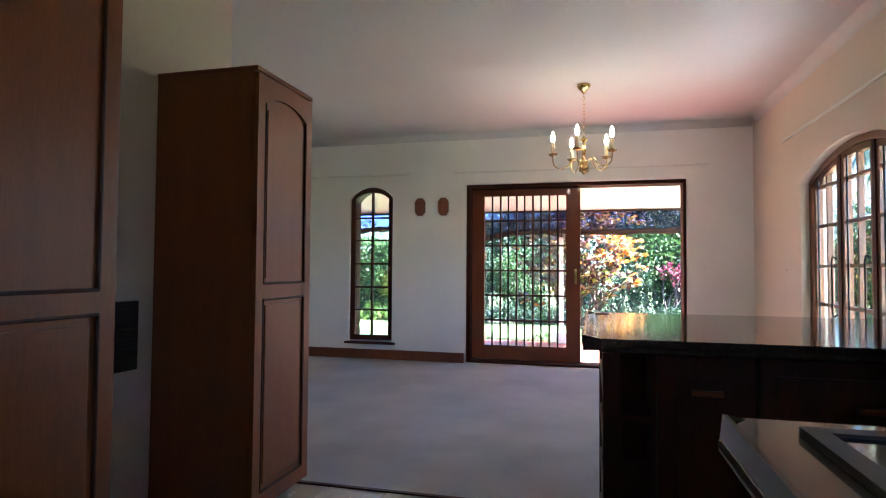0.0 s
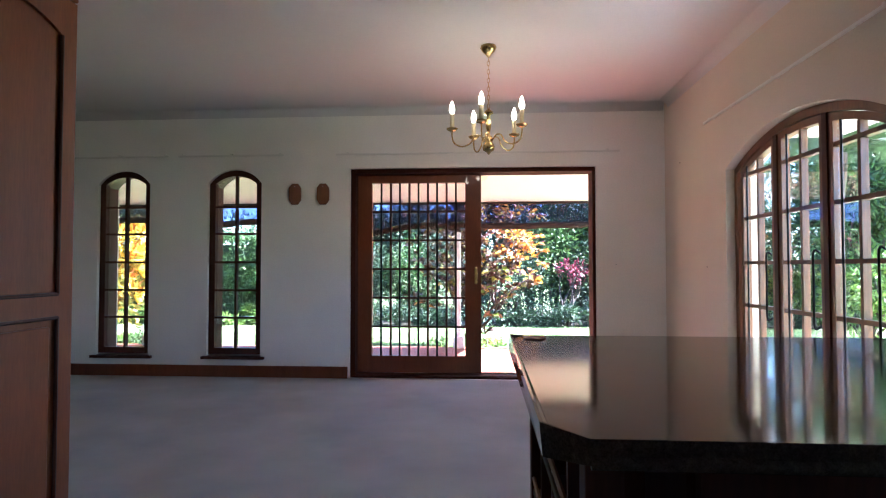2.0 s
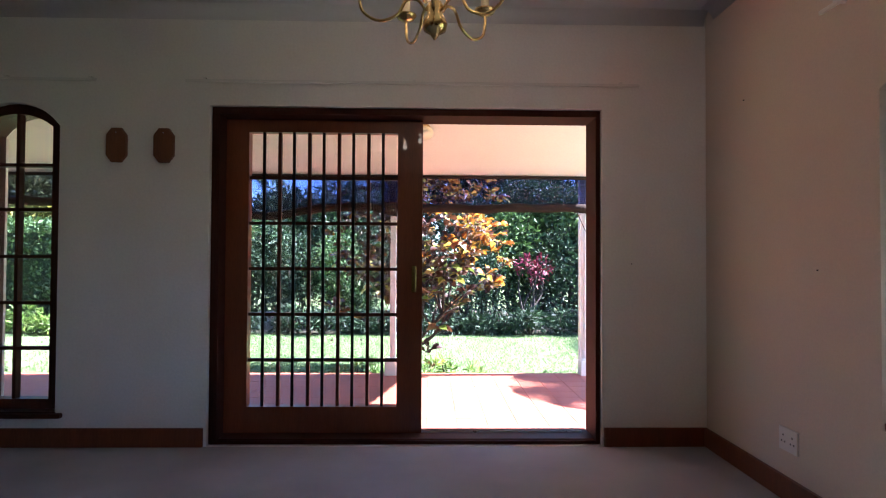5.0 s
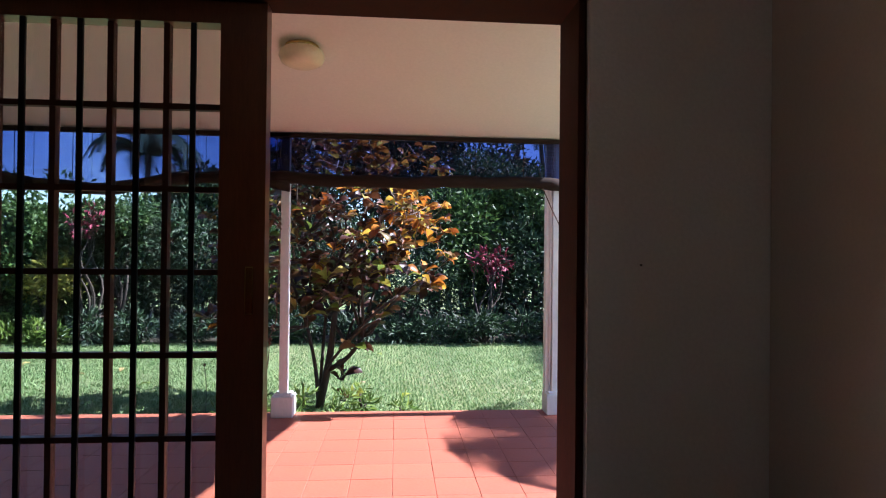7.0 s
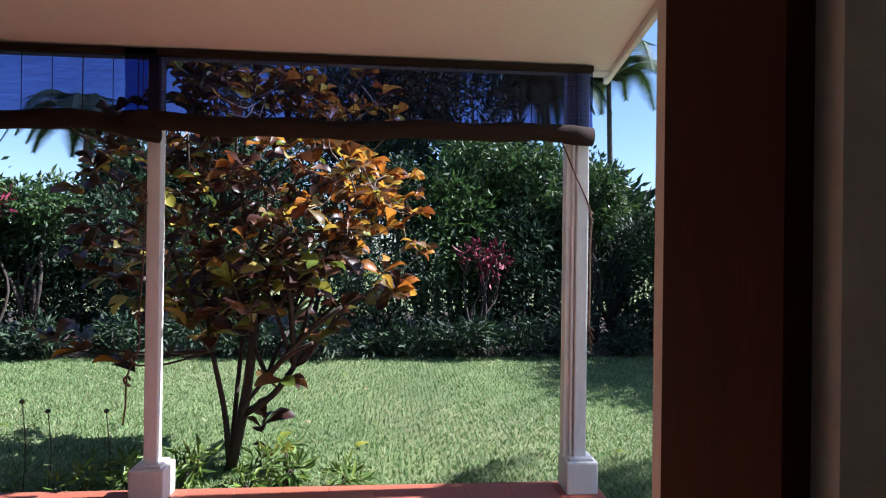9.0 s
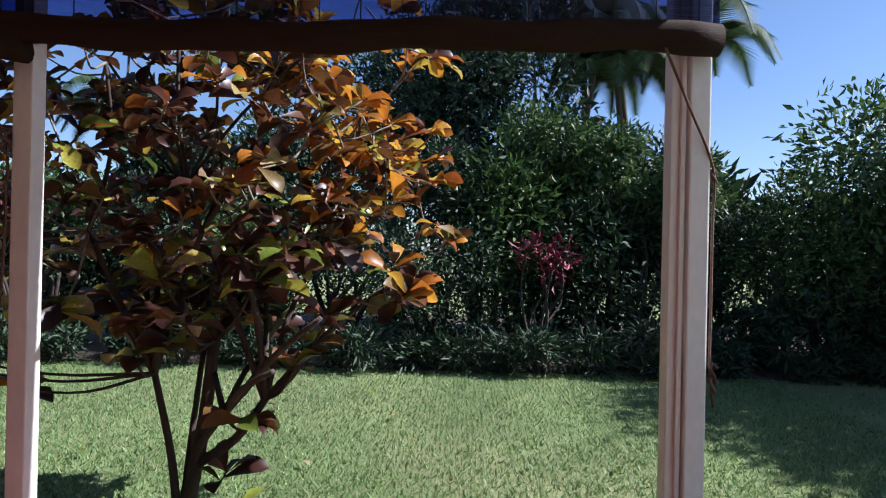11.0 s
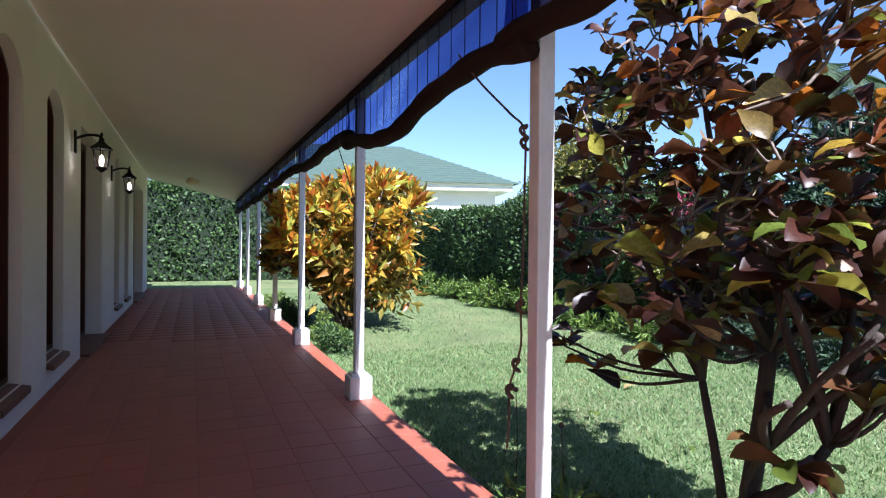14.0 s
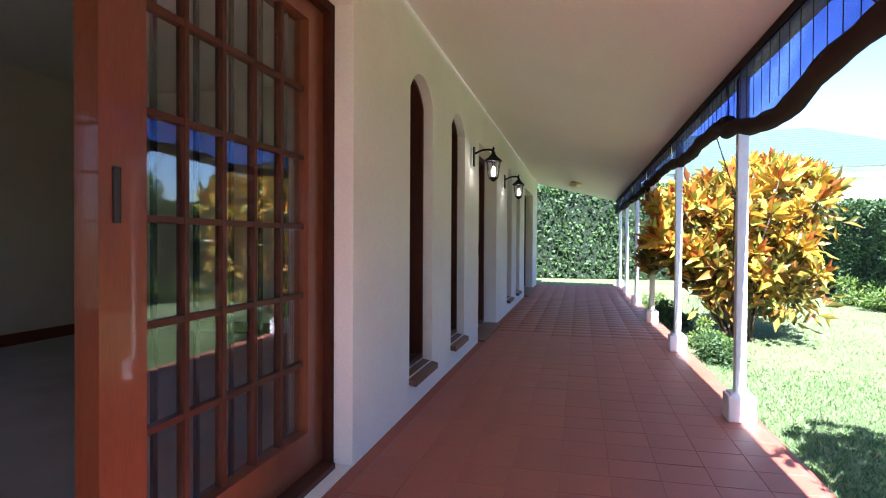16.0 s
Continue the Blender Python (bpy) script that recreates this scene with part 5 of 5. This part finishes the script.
def big_tree():
    rng = random.Random(77)
    base = (-0.05, 8.9, GROUND)
    t = thing("tree", base, "small multi-stemmed tree with large red-brown and green leaves, coloured sunlit orange on the sun side", "tree")
    B = Vector(base)
    forks = [(-0.15, 8.87, 0.55), (0.07, 8.92, 0.68), (-0.02, 9.02, 0.62), (0.30, 8.86, 0.46), (0.17, 8.78, 0.42)]
    girth = [(0.019, 0.013), (0.034, 0.024), (0.016, 0.012), (0.022, 0.015), (0.015, 0.011)]
    tips = []
    wood = bmesh.new()
    twigs = bmesh.new()
    mids = []
    for i, fk in enumerate(forks):
        fk = Vector(fk)
        foot = B if i < 3 else B.lerp(Vector(forks[1]), 0.36)
        tube(curve([foot, foot.lerp(fk, 0.5) + Vector((rng.uniform(-.03, .03), 0, -0.02 if i > 2 else 0)), fk], 4), girth[i][0], 8, wood, girth[i][1])
        for j in range(5):
            mid = fk + Vector((rng.uniform(-0.35, 0.35) + (fk.x - base[0]) * 0.4, rng.uniform(-0.35, 0.35), rng.uniform(0.15, 0.65)))
            tube(curve([fk, fk.lerp(mid, 0.5) + Vector((0, rng.uniform(-.05, .05), .03)), mid], 3), 0.015, 6, wood, 0.010)
            mids.append(mid)
    heart = Vector((0.10, 8.98, 1.46))
    for i in range(16):
        a = 2.4 * i
        top = heart + Vector((0.75 * math.cos(a) * rng.uniform(0.4, 1), 0.45 * math.sin(a) * rng.uniform(0.4, 1), rng.uniform(0.0, 0.5)))
        low_mid = min(mids[:25], key=lambda q: (q - top).length)
        tube(curve([low_mid, low_mid.lerp(top, 0.5) + Vector((rng.uniform(-.06, .06), rng.uniform(-.06, .06), 0)), top], 4), 0.009, 6, wood, 0.006)
        mids.append(top)
    for i in range(310):
        d = Vector((rng.gauss(0, 1), rng.gauss(0, 1), rng.gauss(0, 1))).normalized()
        r = rng.uniform(0.25, 1.0) ** 0.6 * (1.0 + 0.10 * math.sin(5 * d.x + 3 * d.z))
        tip = heart + Vector((d.x * 1.06, d.y * 0.66, d.z * (0.95 if d.z > 0 else 0.85))) * r
        if tip.z < 0.72 and abs(tip.x + 0.1) < 0.35:
            tip.z += 0.4
        mid = rng.choice(sorted(mids, key=lambda q: (q - tip).length)[:3])
        if (tip - mid).length < 0.55:
            mids.append(mid.lerp(tip, 0.6) + Vector((rng.uniform(-0.03, 0.03), rng.uniform(-0.03, 0.03), rng.uniform(-0.03, 0.01))))
        tube(curve([mid, mid.lerp(tip, 0.5) + Vector((rng.uniform(-0.04, 0.04), rng.uniform(-0.04, 0.04), -0.04)), tip], 3), 0.005, 5, twigs, 0.003)
        tips.append((tip, (tip - mid).normalized()))
    low = [Vector(p) for p in ((-0.62, 8.74, 0.50), (-0.80, 8.72, 0.58), (-0.90, 8.70, 0.64), (0.50, 8.90, 0.70), (0.44, 8.82, 0.62), (0.56, 8.84, 0.80), (0.28, 8.76, 0.40), (0.05, 8.50, 0.96), (0.15, 8.48, 0.80), (0.02, 8.62, 0.70), (-0.12, 8.66, 0.66), (0.36, 8.62, 0.98))]
    for p in low:
        s = Vector(min(forks, key=lambda f: (Vector(f) - p).length))
        tube(curve([s, s.lerp(p, 0.5) + Vector((0, 0, -0.04)), p], 4), 0.008, 6, wood, 0.004)
        tips.append((p, (p - s).normalized()))
    tips.append((B + Vector((0.20, -0.02, 0.28)), Vector((0.5, -0.3, 0.7))))
    tips.append((B + Vector((0.26, -0.08, 0.12)), Vector((0.7, -0.2, 0.5))))
    part("trunk", wood, TRUNK, t, "", True)
    part("twig_mass", twigs, TWIG, t, "thin pale grey twigs", True, "stuff")
    kinds = [leaf_mesh("leaf", MAROON), leaf_mesh("leaf", SUNLIT_ORANGE), leaf_mesh("leaf", GREENLEAF)]
    mass = {0: ([], []), 1: ([], []), 2: ([], [])}
    tip_list = sorted(tips, key=lambda p: p[0].y)
    made = 0
    for tip, way in tip_list:
        # orange grows likelier toward the sun: the lit side is painted by leaf colour
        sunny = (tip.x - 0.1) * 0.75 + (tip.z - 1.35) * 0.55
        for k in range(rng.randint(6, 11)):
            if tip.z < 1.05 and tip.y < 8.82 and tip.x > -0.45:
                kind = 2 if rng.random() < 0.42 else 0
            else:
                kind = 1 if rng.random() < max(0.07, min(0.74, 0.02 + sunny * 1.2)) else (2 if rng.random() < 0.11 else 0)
            a = 2 * math.pi * k / 8 + rng.uniform(-0.4, 0.4)
            d = (way * rng.uniform(0.25, 0.9) + Vector((math.cos(a), math.sin(a), rng.uniform(-0.35, 0.5)))).normalized()
            size = rng.uniform(0.07, 0.13) if tip.z > 1.05 else rng.uniform(0.10, 0.175)
            rot = d.to_track_quat("Y", "Z").to_matrix().to_4x4() @ Matrix.Rotation(rng.uniform(-1.0, 1.0), 4, "Y")
            m = Matrix.Translation(tip - way * rng.uniform(0, 0.07) - B) @ rot @ Matrix.Diagonal((size, size, size, 1))
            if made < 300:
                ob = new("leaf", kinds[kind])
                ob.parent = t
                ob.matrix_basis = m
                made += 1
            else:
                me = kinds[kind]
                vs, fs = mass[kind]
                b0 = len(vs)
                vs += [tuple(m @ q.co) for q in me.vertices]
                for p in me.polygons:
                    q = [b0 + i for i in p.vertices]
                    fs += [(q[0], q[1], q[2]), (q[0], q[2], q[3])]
    for kind, mt in ((0, MAROON_I), (1, SUNLIT_ORANGE_I), (2, GREEN_I)):
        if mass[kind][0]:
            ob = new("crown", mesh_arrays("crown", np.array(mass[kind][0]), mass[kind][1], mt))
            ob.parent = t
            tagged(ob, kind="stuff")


big_tree()


# ---- the yellow croton bush ----
def croton():
    rng = random.Random(31)
    base = (-6.3, 9.2, GROUND)
    t = thing("croton_bush", base, "large croton bush with yellow and orange leaf rosettes", "bush")
    meshes = []
    for k in range(6):
        r2 = np.random.default_rng(700 + k)
        n = 15
        a = np.arange(n) * 2.4 + r2.random(n) * 0.4
        lift = np.linspace(0.05, 1.5, n)
        ways = np.stack([np.cos(a) * np.cos(lift), np.sin(a) * np.cos(lift), np.sin(lift)], axis=1)
        v, f = leaf_arrays(ways * 0.02, ways, 0.17 * (0.75 + 0.5 * r2.random(n)), width=0.36, fold=0.5, rng=r2)
        meshes.append(mesh_arrays("leaf_rosette", v, f, CROTON if k < 4 else CROTON_SHADED))
    B = Vector(base)
    wood = bmesh.new()
    for i in range(260):
        d = Vector((rng.gauss(0, 1), rng.gauss(0, 1), rng.gauss(0, 1))).normalized()
        if i < 215 and d.y > 0.75:
            d.y *= -1
        p = Vector((-6.3, 9.2, 1.03)) + Vector((d.x * 1.02, d.y * 1.04, d.z * (0.88 if d.z > 0 else 0.80))) * (rng.uniform(0.72, 1.02) + 0.10 * math.sin(4.3 * d.x + 6.1 * d.z + 2 * d.y)) * (1.0 if d.z > -0.2 else 1.0 + 0.35 * (d.z + 0.2))
        p.x += 0.12 * math.sin(p.z * 5)
        way = (d * 0.7 + Vector((0.2 + rng.uniform(-0.3, 0.3), rng.uniform(-0.3, 0.3), 0.9))).normalized()
        # low rosettes mostly take the darker leaves, as painted shade
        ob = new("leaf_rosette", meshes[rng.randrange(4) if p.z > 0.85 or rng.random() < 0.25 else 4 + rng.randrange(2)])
        ob.parent = t
        s = rng.uniform(0.8, 1.35)
        ob.matrix_basis = Matrix.Translation(p - B) @ way.to_track_quat("Z", "Y").to_matrix().to_4x4() @ Matrix.Rotation(rng.uniform(0, 6.28), 4, "Z") @ Matrix.Diagonal((s, s, s, 1))
        if i % 5 == 0:
            tube(curve([B + Vector((rng.uniform(-.15, .15), rng.uniform(-.15, .15), 0)), B.lerp(p, 0.5) + Vector((0, 0, 0.15)), p], 3), 0.018, 5, wood, 0.007)
    part("trunk", wood, BARK, t, "", True)
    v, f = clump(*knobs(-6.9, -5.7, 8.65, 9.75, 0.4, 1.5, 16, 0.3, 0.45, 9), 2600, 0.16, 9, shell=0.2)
    ob = new("inner_leaves", mesh_arrays("inner_leaves", v - np.array(base), f, CROTON_SHADED))
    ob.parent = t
    tagged(ob, "inner leaves with shade put into their darker colour", kind="stuff")


croton()
# low plants at the foot of posts and trees
for k, (x, y, rx) in enumerate(((-4.75, 8.62, 0.40), (-5.4, 8.7, 0.5), (-7.2, 8.65, 0.5), (-8.6, 8.6, 0.45))):
    shrub(x, y, GROUND + 0.14, rx, 0.25, 0.2, 2200, 0.042, BRIGHT if k % 2 else HEDGE, 800 + k, "low green ground cover by the veranda's edge", "ground_cover", "ground cover", 7)
for k, (x, y) in enumerate(((-0.45, 8.55), (-0.2, 8.62), (0.1, 8.55), (0.3, 8.65), (-0.65, 8.5), (0.62, 8.5))):
    shrub(x, y, GROUND + 0.1, 0.14, 0.1, 0.12, 110, 0.085, BRIGHT, 820 + k, "tuft of strappy green leaves at the tree's foot", "tuft", "tuft", 4, 0.18)

# grass blades
def grass():
    rng = np.random.default_rng(3)
    n = 120000
    y = 8.33 + (12.6 - 8.33) * rng.random(n) ** 1.4
    x = np.where(rng.random(n) < 0.65, -4.5 + 8.5 * rng.random(n), -12.0 + 18.5 * rng.random(n))
    p = np.stack([x, y, np.full(n, GROUND - 0.002)], axis=1)
    h = 0.018 + 0.022 * rng.random(n)
    d = rng.normal(size=(n, 3)) * [0.55, 0.55, 0] + [0, 0, 1]
    s = np.stack([np.cos(x * 91), np.sin(x * 91), np.zeros(n)], axis=1) * (0.0035 + 0.0035 * rng.random(n))[:, None]
    v = np.stack([p - s, p + s, p + d * h[:, None]], axis=1).reshape(-1, 3)
    f = np.arange(n * 3).reshape(-1, 3)
    ob = new("grass", mesh_arrays("grass", v, f, GRASS))
    tagged(ob, "short mown green lawn grass with dry patches", "grass", kind="stuff")


grass()
lr = random.Random(8)
fallen = leaf_mesh("fallen_leaf", GREENLEAF)
for k in range(14):
    ob = new("fallen_leaf", fallen)
    s = lr.uniform(0.07, 0.12)
    ob.matrix_basis = Matrix.Translation((lr.uniform(-3.5, 2.5), lr.uniform(8.6, 11.5), GROUND + 0.03)) @ Euler((lr.uniform(-0.3, 0.3), lr.uniform(-0.3, 0.3), lr.uniform(0, 6))).to_matrix().to_4x4() @ Matrix.Diagonal((s, s, s, 1))
    tagged(ob, "dry fallen leaf lying on the lawn", "leaf", "fallen leaves")


# thin seed heads standing in the lawn by the veranda
for k, (x, y, h) in enumerate(((-0.98, 8.62, 0.46), (-0.88, 8.66, 0.40), (-0.56, 8.58, 0.42))):
    t = thing("seed_head", (x, y, GROUND), "thin dry flower stalk with a small round head", "flower", "dry flower stalks")
    part("stalk", tube(curve([(x, y, GROUND), (x + 0.01, y, GROUND + h * 0.5), (x - 0.008, y, GROUND + h)], 4), 0.0025, 5), BARK, t, "", True)
    part("head", lathe([(0.002, -0.012), (0.011, -0.006), (0.013, 0.002), (0.008, 0.010), (0.001, 0.013)], (x - 0.008, y, GROUND + h), 8), BARK, t, "", True)

# ---- floor tiles ----
def tile_mesh(name, size, thick, mat, chamfer=0.004):
    own = box(-size / 2, size / 2, -size / 2, size / 2, -thick, 0)
    bmesh.ops.bevel(own, geom=[e for e in own.edges if all(v.co.z > -0.001 for v in e.verts)], offset=chamfer, segments=1, affect="EDGES")
    me = bpy.data.meshes.new(name)
    own.to_mesh(me)
    own.free()
    me.materials.append(mat)
    return me


def tiles(floor_name, x0, x1, y0, y1, step, gap, z, mat, far_mat, limit, seed):
    rng = random.Random(seed)
    owner = bpy.data.objects[floor_name]
    me = tile_mesh("tile", step - gap, 0.012, mat, 0.0012)
    v, f, made = [], [], 0
    nx, ny = int(round((x1 - x0) / step)), int(round((y1 - y0) / step))
    for i in range(nx):
        for j in range(ny):
            x, y = x1 - (i + 0.5) * step, y0 + (j + 0.5) * step
            dz = rng.uniform(-0.0006, 0.0006)
            if made < limit:
                ob = new("tile", me)
                ob.parent = owner
                ob.matrix_basis = pose(x, y, z + dz, rng.uniform(-0.12, 0.12), rng.uniform(-0.12, 0.12), 0)
                made += 1
            else:
                b0 = len(v)
                v += [(q.co.x + x, q.co.y + y, q.co.z + z + dz) for q in me.vertices]
                for p in me.polygons:
                    q = [b0 + k for k in p.vertices]
                    for k in range(1, len(q) - 1):
                        f.append((q[0], q[k], q[k + 1]))
    if v:
        ob = new("tiles", mesh_arrays("tiles", np.array(v), f, far_mat))
        ob.parent = owner
        tagged(ob, "terracotta tiles further along", kind="stuff")


tiles("veranda_floor", -12.85, 1.83, 6.42, 8.3298, 0.2122, 0.0026, 0.0, QUARRY, QUARRY_FAR, 300, 1)
tiles("floor_kitchen", -1.64, 1.66, -3.265, 2.035, 0.30, 0.006, 0.0, KTILE, KTILE, 260, 2)
